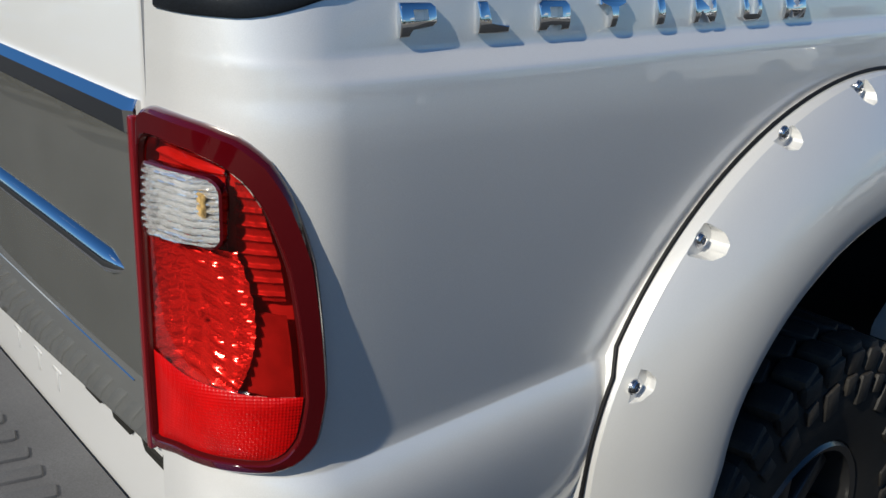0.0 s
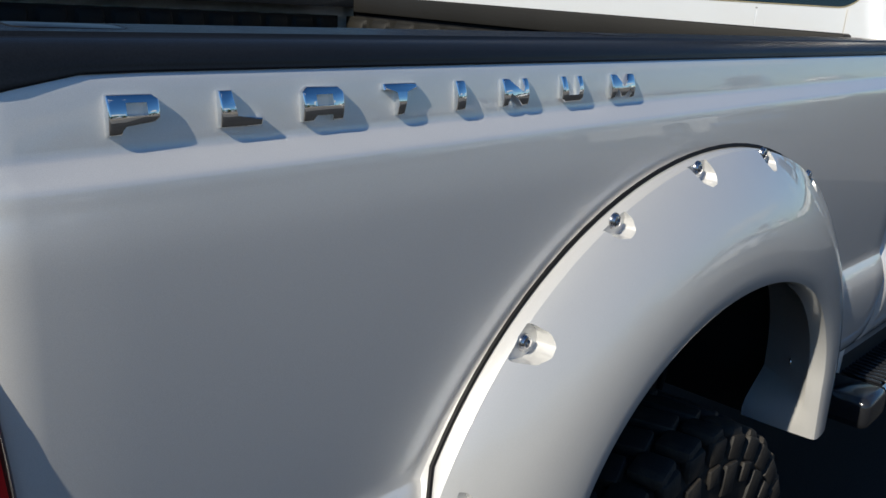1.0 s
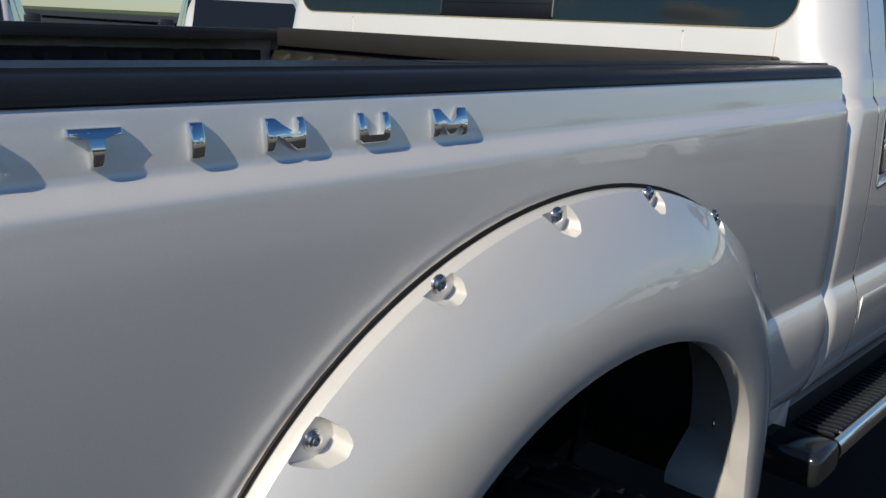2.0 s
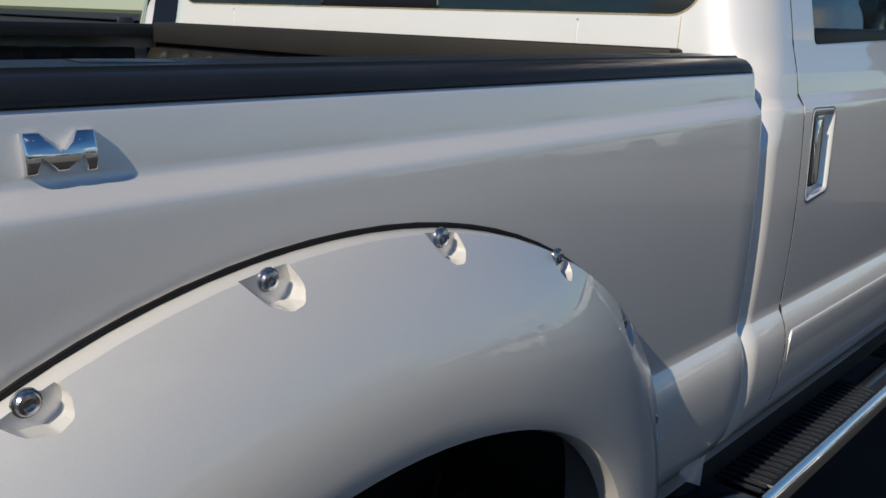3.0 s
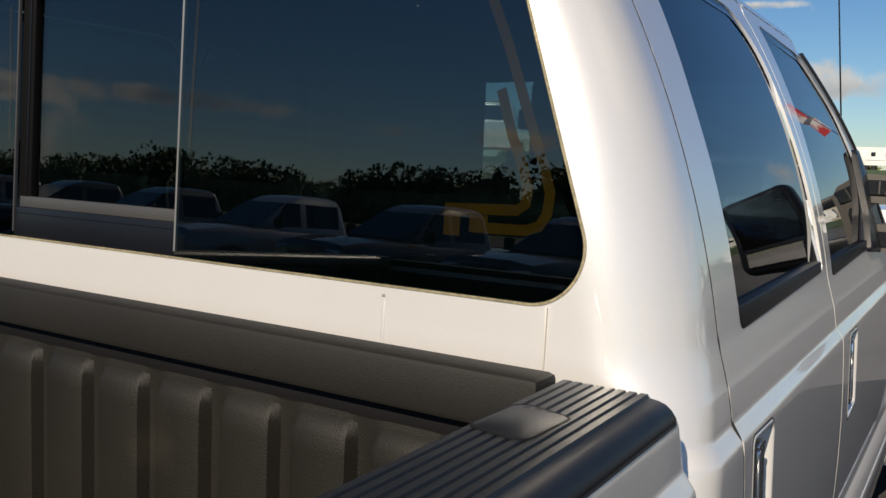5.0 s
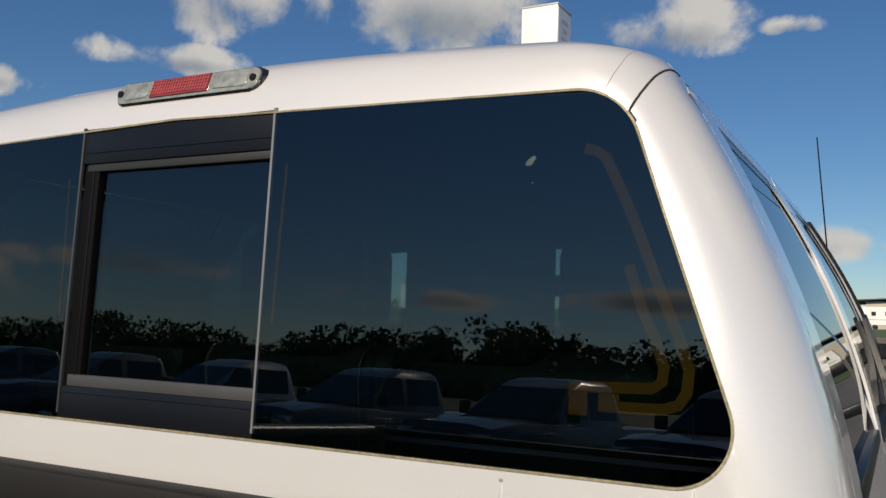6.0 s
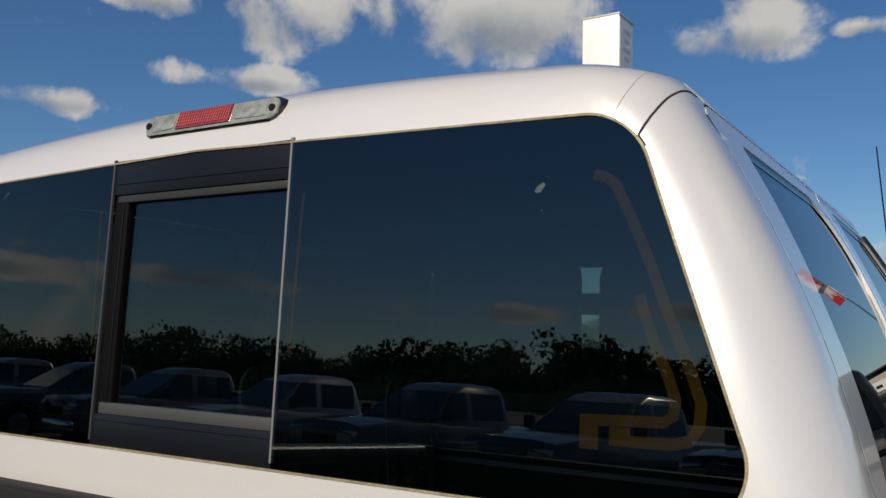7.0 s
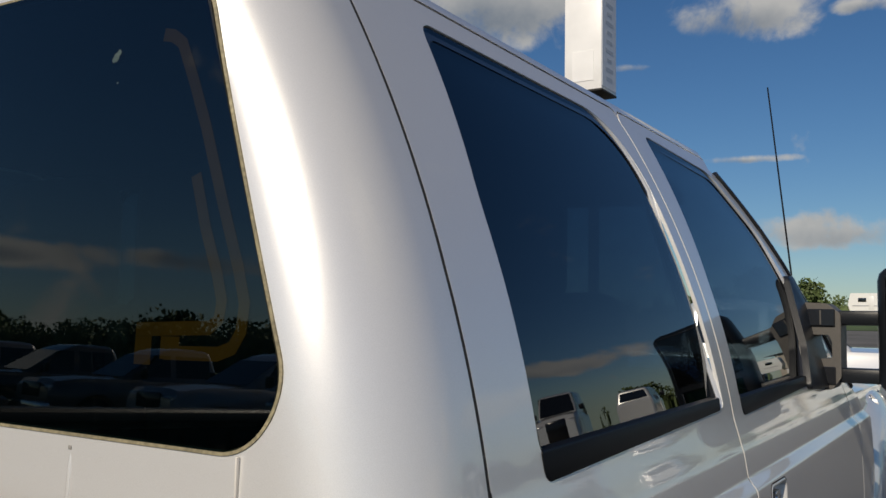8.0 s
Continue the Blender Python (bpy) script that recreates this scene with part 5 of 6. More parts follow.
HAZY = material("hazy_clear_lens", (0.27, 0.29, 0.26), rough=0.18, metal=0.2, coat=0.8, vary=0.2, vscale=60)
part("clear_lens", prism(rounded([(-0.147, 2.0645), (0.147, 2.0645), (0.147, 2.101), (-0.147, 2.101)], 0.0155), blp, 0.0, -0.0095, 0.003), HAZY, bl, "hazy clear cargo lamp lens")
part("red_lens", prism([(-0.070, 2.0675), (0.050, 2.0675), (0.050, 2.0975), (-0.070, 2.0975)], blp, 0.0, -0.0115, 0.001), material("brake_red", (0.23, 0.030, 0.034), rough=0.22, coat=0.8, vary=0.35, vscale=45), bl, "red ribbed centre lens")
RIB_RED = material("lens_rib_red", (0.40, 0.09, 0.09), rough=0.25, coat=0.8, vary=0.3, vscale=60)
BOWL = material("cargo_bowl", (0.40, 0.42, 0.38), rough=0.25, metal=0.5, coat=0.6, vary=0.3, vscale=70)
dot = mesh_of("lens_rib", box((0, 0, 0), (0.0015, 0.0015, 0.026), 0.0005, 1), material("brake_red_bright", (0.42, 0.10, 0.10), rough=0.25, coat=0.8, vary=0.3, vscale=60))
for k in range(22):
    u = -0.068 + k * 0.0055
    part("lens_rib", dot, None, bl, at=Matrix.Translation(blp(u, 2.0825, -0.0118)) @ Matrix.Rotation(radians(-19), 4, "X"))
flat_rib = mesh_of("lens_rib", box((0, 0, 0), (0.119, 0.0014, 0.0010), 0.0003, 1), RIB_RED)
for k in range(5):
    part("lens_rib", flat_rib, None, bl, at=Matrix.Translation(blp(-0.010, 2.0715 + k * 0.0055, -0.0120)) @ Matrix.Rotation(radians(-19), 4, "X"))
for u0, u1 in ((-0.132, -0.076), (0.056, 0.126)):  # silver bowls behind the cargo lamp lenses
    part("cargo_reflector", prism(rounded([(u0, 2.070), (u1, 2.070), (u1, 2.0955), (u0, 2.0955)], 0.006), blp, -0.008, -0.0102, 0.0008), BOWL, bl)
for u in (-0.139, 0.136):
    part("lens_screw", cyl(blp(u, 2.0825, -0.010), 0.0058, 0.004, "y", 16), SEAL, bl)
# windscreen and cabin
ws = [[Vector((x * (0.735 + (2.02 - z) * 0.28), y_front(z) - 0.02 + 0.10 * (1 - x * x) - 0.06, z)) for x in [k / 8 for k in range(-8, 9)]] for z in (1.44, 1.6, 1.8, 2.0, 2.08)]
wsg = part("windscreen", loft(ws), CLEAR_GLASS, truck, "clear windscreen")
wsg.visible_shadow = False
SEAT = material("grey_leather", (0.030, 0.029, 0.028), rough=0.55, vary=0.12, bump=0.2, bscale=300)
for y, z0 in ((2.55, 1.0), (3.25, 1.02)):
    seat = part("seat", box((0, y + 0.30, z0), (1.40 if y < 3 else 0.5, 0.52, 0.16), 0.05, 3), SEAT, truck, "dark grey leather seat")
    front = y > 3
    for x in ((-0.42, 0.42) if front else (-0.47, 0.0, 0.47)):
        rest = x if front else x * 0.77
        part("seat_back", box((x, y + 0.02, z0 + (0.36 if front else 0.34)), (0.56 if front else 0.465, 0.14, 0.70), 0.05, 3, Matrix.Rotation(radians(8), 4, "X")), SEAT, seat)
        part("head_restraint", box((rest, y - 0.05, z0 + (0.80 if front else 0.775)), (0.35 if front else 0.26, 0.10, 0.24), 0.045, 3), SEAT, seat)
LINING = material("grey_headliner", (0.055, 0.054, 0.052), rough=0.9, vary=0.08, bump=0.3, bscale=500)
rows = [[Vector((x, y, z + 0.012 * (1 - (x / 0.7) ** 2))) for x in (-0.70, -0.35, 0, 0.35, 0.70)] for y, z in ((2.24, 2.045), (3.0, 2.035), (3.42, 2.012), (3.58, 1.982), (3.64, 1.965))]
part("headliner", thicken(loft(rows), 0.02), LINING, truck, "dark grey headliner")
part("dashboard", box((0, 4.25, 1.32), (1.60, 0.4, 0.30), 0.06, 3), SEAT, truck)
part("cab_floor", box((0, 3.3, 0.80), (1.8, 2.3, 0.04), 0.01), UNDERBODY, truck)
part("rear_view_mirror", box((0.0, 3.86, 1.86), (0.26, 0.03, 0.07), 0.012, 2), GLOSS_BLACK, truck)

# ---- bonnet, wings, front ----
rows = []
for y, h, w in ((4.29, 1.475, 0.958), (4.6, 1.485, 0.945), (5.2, 1.475, 0.945), (5.7, 1.44, 0.94), (5.95, 1.36, 0.92), (6.02, 1.10, 0.93), (6.03, 0.85, 0.93)):
    rows.append([Vector((-w, y, 0.72)), Vector((-w, y, h - 0.06)), Vector((-w + 0.02, y, h - 0.02)), Vector((-w + 0.06, y, h)), Vector((-0.55, y, h + 0.015)), Vector((-0.48, y, h + 0.055)), Vector((0, y, h + 0.06)),
                 Vector((0.48, y, h + 0.055)), Vector((0.55, y, h + 0.015)), Vector((w - 0.06, y, h)), Vector((w - 0.02, y, h - 0.02)), Vector((w, y, h - 0.06)), Vector((w, y, 0.72))])
wing = thicken(loft(rows), 0.008, (0, 5.2, 0.9))
wing = carve(wing, [prism([arch_point(a, 0.60, 0.46) + Vector((3.80, 0.11)) for a in range(-60, 241, 6)], side_yz(), -1.2, 1.2)])
part("bonnet", wing, PAINT, truck, "pearl white bonnet and front wings")
part("cowl", box((0, 4.40, 1.47), (1.72, 0.22, 0.05), 0.015), BLACK_PLASTIC, truck)
part("front_bumper", box((0, 6.06, 0.70), (1.96, 0.22, 0.30), 0.05, 3), CHROME, truck)

# tow mirror on twin arms
MIRROR_GREY = material("mirror_bracket_plastic", (0.085, 0.080, 0.073), rough=0.5, vary=0.1, grain=0.15, gscale=500, bump=0.2, bscale=800)
bracket_out = rounded([(0.850, 1.500), (0.985, 1.515), (1.005, 1.545), (1.005, 1.700), (0.975, 1.725), (0.870, 1.730)], 0.014)
bracket_in = rounded([(0.925, 1.588), (0.985, 1.590), (0.985, 1.630), (0.978, 1.648), (0.930, 1.648), (0.925, 1.645)], 0.006)
fx = lambda u, v, d: Vector((u, d, v))
bracket = carve(prism(bracket_out, fx, 4.06, 3.965, 0.008, 3), [prism(bracket_in, fx, 3.8, 4.2)])
for v in bracket.verts:
    v.co.x -= 0.022
part("mirror_bracket", bracket, MIRROR_GREY, front_door, "dark grey mirror bracket")
part("mirror_sail", prism(rounded([(3.745, 1.528), (4.06, 1.515), (4.02, 1.66), (3.94, 1.790), (3.872, 1.790), (3.80, 1.62)], [0.01, 0.01, 0.05, 0.01, 0.02, 0.08]), on_side, -0.004, 0.012, 0.004), BLACK_PLASTIC, front_door)
for z in (1.690, 1.549):
    part("mirror_arm", box((1.04, 4.01, z), (0.17, 0.055, 0.036), 0.008, 2), BLACK_PLASTIC, front_door)
    part("arm_socket", box((0.938, 3.962, z), (0.066, 0.006, 0.042), 0.002, 1), GLOSS_BLACK, front_door)
    part("arm_socket", box((0.938, 3.9595, z), (0.004, 0.006, 0.036), 0.001, 1), MIRROR_GREY, front_door)
part("mirror_housing", box((1.175, 4.00, 1.662), (0.222, 0.105, 0.305), 0.034, 3), BLACK_PLASTIC, front_door, "black tow mirror housing")
# main mirror's near-black colour paints in the dark reflection it would show
part("mirror_glass", box((1.175, 3.944, 1.700), (0.180, 0.004, 0.190), 0.002, 1), material("mirror_dark_reflection", (0.004, 0.0042, 0.005), rough=0.02, spec=0.4, coat=0.3), front_door, "mirror glass")
part("mirror_glass", box((1.175, 3.9445, 1.562), (0.165, 0.004, 0.055), 0.002, 1), material("spot_mirror_silver", (0.85, 0.85, 0.86), rough=0.02, metal=1.0), front_door, "spot mirror glass")
# aerial
part("aerial", tube([(0.765, 4.78, 1.43), (0.738, 4.66, 1.83), (0.702, 4.512, 2.426)], [0.0040, 0.003, 0.0022], 8), SEAL, truck, "thin black whip aerial")

# ---- running board ----
rb = part("running_board", box((0.9375, 3.30, 0.573), (0.165, 1.98, 0.050), 0.012, 3), BLACK_PLASTIC, truck, "black running board with bright chrome edge and ribbed pad")
part("end_cap", box((0.945, 2.165, 0.567), (0.185, 0.145, 0.082), 0.022, 3), GLOSS_BLACK, rb, "black plastic end cap")
edge_prof = [(1.017, 0.602), (1.024, 0.601), (1.033, 0.592), (1.037, 0.576), (1.033, 0.560), (1.017, 0.552)]
part("chrome_edge", loft([[Vector((x, y, z)) for x, z in edge_prof] for y in (2.24, 2.8, 3.5, 4.28)], close_v=True, caps=True), CHROME, rb, "bright chrome edge")
rib = mesh_of("step_rib", box((0, 0, 0), (0.136, 0.0125, 0.008), 0.003, 1), GLOSS_BLACK)
for k in range(74):
    y = 2.262 + k * 0.0265
    if 2.98 < y < 3.28:
        continue
    part("step_rib", rib, None, rb, at=pose(0.941, y, 0.6005))
part("step_plate", box((0.928, 3.13, 0.599), (0.120, 0.26, 0.006), 0.002, 1), GLOSS_BLACK, rb, "smooth black plate in the pad")
part("inner_trim", box((0.861, 3.3, 0.601), (0.004, 1.96, 0.006), 0.001, 1), SATIN_GREY, rb)
rb.location.z = 0.045  # height of the board above its plan
part("sill_panel", box((0.86, 3.2, 0.66), (0.10, 2.2, 0.16), 0.03, 2), UNDERBODY, truck)


# ---- surroundings ----
ASPHALT = material("asphalt", (0.019, 0.0195, 0.020), rough=0.88, spec=0.3, vary=0.22, vscale=0.35, grain=0.35, gscale=160, bump=0.6, bscale=220, stains=((0.030, 0.029, 0.026), 0.6, 0.50, 0.75))
GRASS = material("grass", (0.055, 0.085, 0.022), rough=0.9, vary=0.3, vscale=0.4, grain=0.4, gscale=30)
bm = bmesh.new()
bmesh.ops.create_grid(bm, x_segments=60, y_segments=60, size=1500)
tagged(part("ground", bm, ASPHALT), "grey asphalt of a large parking lot", "ground", kind="structure")


def rise(y):
    """The lot climbs gently ahead of the truck."""
    return 0.024 * max(0.0, min(y, 84.0) - 11.5)


# older, paler asphalt of the lanes, and a raised gravel pad across them
PALE_ASPHALT = material("weathered_asphalt", (0.115, 0.113, 0.108), rough=0.9, spec=0.3, vary=0.15, vscale=0.3, grain=0.3, gscale=120, bump=0.5, bscale=200, stains=((0.075, 0.072, 0.066), 0.5, 0.5, 0.75))
GRAVEL = material("tan_gravel", (0.165, 0.152, 0.130), rough=0.95, vary=0.2, vscale=0.5, grain=0.4, gscale=40, bump=0.6, bscale=60)
lane = bmesh.new()
outline = [(8.5, -60), (60, -60), (60, 62), (-60, 62), (-60, 17.5), (-6, 9.5), (8.5, 9.5)]
lane.faces.new([lane.verts.new((x, y, 0.006)) for x, y in outline])
bmesh.ops.triangulate(lane, faces=lane.faces)
bmesh.ops.bisect_plane(lane, geom=lane.verts[:] + lane.edges[:] + lane.faces[:], plane_co=(0, 11.5, 0), plane_no=(0, 1, 0))
for v in lane.verts:
    v.co.z += rise(v.co.y)
tagged(part("pavement", lane, PALE_ASPHALT), "pale weathered asphalt lanes of the lot", "pavement", kind="structure")
rows = []
for d, z in ((0.0, 0.0), (1.6, 0.7), (3.2, 1.2), (4.2, 1.3)):
    rows.append([Vector(p) for p in ((9 + d, 58 - d, z), (9 + d, 40, z), (14 + d, 26, z), (23 + d, 10, z), (25 + d, -20, z), (25 + d, -24 + d, z), (58 - d, -24 + d, z), (58 - d, 58 - d, z))])
pad = loft(rows, close_v=True)
pad.verts.ensure_lookup_table()
pad.faces.new([pad.verts[i] for i in range(24, 32)])
tagged(part("gravel_pad", pad, GRAVEL), "low raised tan gravel pad beside the lanes", "ground", kind="structure")


def meadow(x0, x1, y0, y1):
    bm = bmesh.new()
    nx, ny = 24, 12
    rows = [[Vector((x0 + (x1 - x0) * i / nx, y0 + (y1 - y0) * j / ny, 0.03 + rise(y0 + (y1 - y0) * j / ny) + 0.10 * noise.noise((i * 0.7, j * 0.9, x0)) * (0 < i < nx and 0 < j < ny))) for i in range(nx + 1)] for j in range(ny + 1)]
    bm.free()
    tagged(part("grass", loft(rows), GRASS), "mown green grass strip beside the lot", "grass", kind="stuff")


meadow(-220, 220, 62, 84)
meadow(-300, 300, -140, -96)
meadow(60, 260, -45, 62)

LEAF = material("leaves", (0.085, 0.118, 0.036), rough=0.7, vary=0.45, vscale=0.8, grain=0.3, gscale=6)
BARK = material("bark", (0.09, 0.07, 0.05), rough=0.9, vary=0.3, vscale=6)


def crown_quads(bm, rng, c, r, n, size):
    """Leaf clumps scattered through a lumpy crown."""
    blobs = [(Vector((rng.uniform(-0.6, 0.6) * r, rng.uniform(-0.6, 0.6) * r, rng.uniform(-0.35, 0.65) * r)), rng.uniform(0.35, 0.62) * r) for _ in range(9)]
    for _ in range(n):
        b, br = rng.choice(blobs)
        d = Vector((rng.gauss(0, 1), rng.gauss(0, 1), rng.gauss(0, 1))).normalized() * br * rng.uniform(0.55, 1.0)
        p = c + b + d
        s = size * rng.uniform(0.5, 1.3)
        u = Vector((rng.gauss(0, 1), rng.gauss(0, 1), rng.gauss(0, 1))).normalized()
        v = u.orthogonal().normalized()
        w = u.cross(v)
        vs = [bm.verts.new(p + v * s * a + w * s * b2) for a, b2 in ((-0.5, -0.2), (0.1, -0.5), (0.6, 0.1), (0.0, 0.55))]
        bm.faces.new(vs)


def plain_mesh(bm, name, mat):
    me = bpy.data.meshes.new(name)
    bm.to_mesh(me)
    bm.free()
    me.materials.append(mat)
    return me


def tree(x, y, h, seed):
    rng = random.Random(seed)
    t = thing("tree", "green leafy deciduous tree at the edge of the lot", "tree", "trees beyond the lot", at=(x, y, 0))
    bm = tube([(x, y, 0), (x + 0.05 * h * rng.uniform(-1, 1), y, h * 0.3), (x, y, h * 0.7)], [h * 0.03, h * 0.022, h * 0.008], 8)
    for k in range(6):
        a = rng.uniform(0, 6.28)
        b = tube([(x, y, h * (0.28 + 0.05 * k)), (x + math.cos(a) * h * 0.15, y + math.sin(a) * h * 0.15, h * (0.42 + 0.05 * k)), (x + math.cos(a) * h * 0.27, y + math.sin(a) * h * 0.27, h * (0.5 + 0.06 * k))], [h * 0.012, h * 0.008, h * 0.003], 5)
        tmp = bpy.data.meshes.new("temp")
        b.to_mesh(tmp)
        b.free()
        bm.from_mesh(tmp)
        bpy.data.meshes.remove(tmp)
    part("trunk", bm, BARK, t)
    bm = bmesh.new()
    crown_quads(bm, rng, Vector((x, y, h * 0.60)), h * 0.40, 1500, h * 0.06)
    part("crown", plain_mesh(bm, "crown", LEAF), None, t)


for x, y, h in ((-34, 128, 7.5), (-27.5, 129, 9.0), (-23.5, 131, 6.8), (-20, 126, 7.6), (-29.5, 136, 7.0), (27.5, 75.0, 5.2)):
    tree(x, y, h, int(x * 7 + y))


def far_woods(name, spots, seed):
    rng = random.Random(seed)
    bm = bmesh.new()
    for x, y, h in spots:
        crown_quads(bm, rng, Vector((x, y, h * 0.55)), h * 0.52, 480, h * 0.075)
        for k in range(90):
            a, r = rng.uniform(0, 6.28), h * rng.uniform(0, 0.45)
            p = Vector((x + math.cos(a) * r, y + math.sin(a) * r, h * rng.uniform(0.0, 0.62)))
            s = h * 0.13
            spin = Matrix.Rotation(rng.uniform(0, 6.28), 3, "Y")
            vs = [bm.verts.new(p + spin @ Vector(q) * s) for q in ((-1, 0.2, -0.5), (0.3, -0.2, -1.0), (1.1, 0, 0.4), (-0.3, 0, 0.9))]
            bm.faces.new(vs)
    ob = part(name, plain_mesh(bm, name, LEAF), None)
    tagged(ob, "dark green wooded treeline on the horizon", "woods", kind="stuff")


rng = random.Random(11)
far_woods("far_woods", [(x + rng.uniform(-3, 3), -135 + rng.uniform(-8, 8), rng.uniform(7.0, 9.2) + (2.1 if x > -205 else 1.8) + 1.3 * math.sin(x * 0.071) + 0.8 * math.sin(x * 0.19)) for x in range(-260, 120, 3)], 5)
far_woods("far_woods", [(-47 + rng.uniform(-5, 5), -118 + rng.uniform(-4, 4), rng.uniform(10.4, 11.6)) for k in range(5)], 6)
far_woods("far_woods", [(x + rng.uniform(-3, 3), 240 + rng.uniform(-10, 10), rng.uniform(6, 9)) for x in range(-260, 260, 9)], 7)
far_woods("far_woods", [(88 + rng.uniform(-6, 6), y + rng.uniform(-3, 3), rng.uniform(7, 11)) for y in range(-70, 78, 4)], 9)
far_woods("far_woods", [(230 + rng.uniform(-8, 8), y + rng.uniform(-3, 3), rng.uniform(6, 10)) for y in range(-120, 240, 9)], 8)

# ---- parked vehicles ----
DARK_GLASS = material("dark_vehicle_glass", (0.012, 0.014, 0.016), rough=0.03, coat=0.5, spec=0.6)
HEADLIGHT = material("headlight_lens", (0.55, 0.56, 0.56), rough=0.1, metal=0.4, coat=1.0)


def vehicle(name, label, paint, x, y, turn, kind="pickup", group="vehicles parked in the lot", up=0.0):
    """A parked vehicle that faces +y before it is turned."""
    L, W = (5.7, 0.96) if kind == "pickup" else (4.9, 0.94)
    v = thing(name, label, "pickup truck" if kind == "pickup" else ("van" if kind == "van" else "car"), group)
    hood, roof = (1.22, 1.92) if kind == "pickup" else ((1.25, 2.45) if kind == "van" else (1.10, 1.76))
    rear = -L / 2
    nose = L / 2
    # lower body in one lofted skin with arches
    rows = []
    for yy, h, w in ((rear, 1.05, 0.9), (rear + 0.08, 1.14, 0.97), (-0.2, 1.17, 1.0), (0.75, 1.18, 1.0), (0.9, hood - 0.01, 1.0), (nose - 0.7, hood - 0.02, 0.99), (nose - 0.15, hood - 0.10, 0.95), (nose - 0.02, hood - 0.25, 0.90), (nose, 0.6, 0.88)):
        w *= W
        rows.append([Vector((sx * w * fx, yy, z)) for sx, fx, z in ((-1, 0.96, 0.45), (-1, 1.0, 0.75), (-1, 0.985, h - 0.10), (-1, 0.93, h - 0.01), (-1, 0.5, h + 0.035), (1, 0.5, h + 0.035), (1, 0.93, h - 0.01), (1, 0.985, h - 0.10), (1, 1.0, 0.75), (1, 0.96, 0.45))])
    body = loft(rows, close_v=True, caps=True)
    cuts = [cyl((0, yy, 0.40), 0.47, 2.4, "x", 28) for yy in (nose - 1.0, rear + 1.15)]
    b = part("body", carve(body, cuts), paint, v)
    # cabin: pillars and roof as one shell with window openings
    back = -1.0 if kind == "pickup" else rear + 0.12
    sections = [(1.08, back, 1.35, W * 0.93), (hood + 0.05, back + 0.02, 1.25, W * 0.91), (roof - 0.22, back + 0.12, 0.60, W * 0.80), (roof - 0.08, back + 0.18, 0.30, W * 0.74), (roof - 0.02, back + 0.30, 0.10, W * 0.64), (roof, back + 0.5, -0.1, W * 0.4)]
    rows = []
    for z, y0, y1, w in sections:
        rows.append([Vector((p.x, p.y, z)) for p in rounded([(-w, y0), (w, y0), (w, y1), (-w, y1)], 0.12, 4)])
    part("cabin", loft(rows, close_v=True, caps=True), paint, v)
    z0, z1 = hood + 0.04, roof - 0.17
    fr = lambda z: 1.25 + (z - hood - 0.05) * (0.60 - 1.25) / (roof - 0.27 - hood) + 0.012
    wd = lambda z: W * (0.91 + (z - hood - 0.05) * (0.80 - 0.91) / (roof - 0.27 - hood)) + 0.004
    part("windscreen", thicken(loft([[Vector((k * (wd(z) - 0.09) / 4, fr(z), z)) for k in range(-4, 5)] for z in (z0, (z0 + z1) / 2, z1)]), 0.008), DARK_GLASS, v)
    for sx in (1, -1):
        spans = ((0.18, 0.95), (back + 0.22, 0.08)) if kind != "van" else ((0.25, 0.95),)
        for ya, yb in spans:
            part("side_window", thicken(loft([[Vector((sx * wd(z), yy, z)) for yy in (ya + (0.03 if z > z0 else 0), (ya + yb) / 2, yb - (0.45 * (z - z0) / (z1 - z0) if yb > 0.5 else 0))] for z in (z0 + 0.02, z1)]), 0.008), DARK_GLASS, v)
        part("mirror", box((sx * (W + 0.12), 0.95, hood + 0.13), (0.20, 0.10, 0.22), 0.03), BLACK_PLASTIC, v)
        part("headlight", box((sx * W * 0.72, nose - 0.10, hood - 0.27), (0.36, 0.12, 0.18), 0.03), HEADLIGHT, v)
    part("rear_window", thicken(loft([[Vector((k * (wd(z) - 0.16) / 2, back + 0.02 + (z - hood) * 0.2 - 0.02, z)) for k in range(-2, 3)] for z in (z0 + 0.05, z1)]), 0.008), DARK_GLASS, v)
    part("grille", box((0, nose - 0.02, hood - 0.30), (W * 0.95, 0.06, 0.30), 0.03), GLOSS_BLACK, v)
    part("bumper", box((0, nose, 0.58), (W * 1.86, 0.20, 0.22), 0.05), CHROME if kind == "pickup" else GREY_PLASTIC, v)
    for yy in (nose - 1.0, rear + 1.15):
        for sx in (1, -1):
            part("wheel", cyl((sx * (W - 0.14), yy, 0.39), 0.39, 0.27, "x", 28, bevel=0.03), RUBBER, v)
            part("rim", cyl((sx * (W - 0.01), yy, 0.39), 0.25, 0.03, "x", 20, bevel=0.008), STEEL, v)
    v.matrix_basis = pose(x, y, up + (rise(y) if up == 0 and y > 12 else 0.0), 0, 0, turn)
    return v


SILVER = flake_paint("silver_paint", (0.40, 0.41, 0.43))
CHARCOAL = flake_paint("charcoal_paint", (0.045, 0.047, 0.052))
STEEL_GREY = flake_paint("steel_grey_paint", (0.13, 0.132, 0.138))
WHITE2 = flake_paint("plain_white_paint", (0.78, 0.78, 0.77))
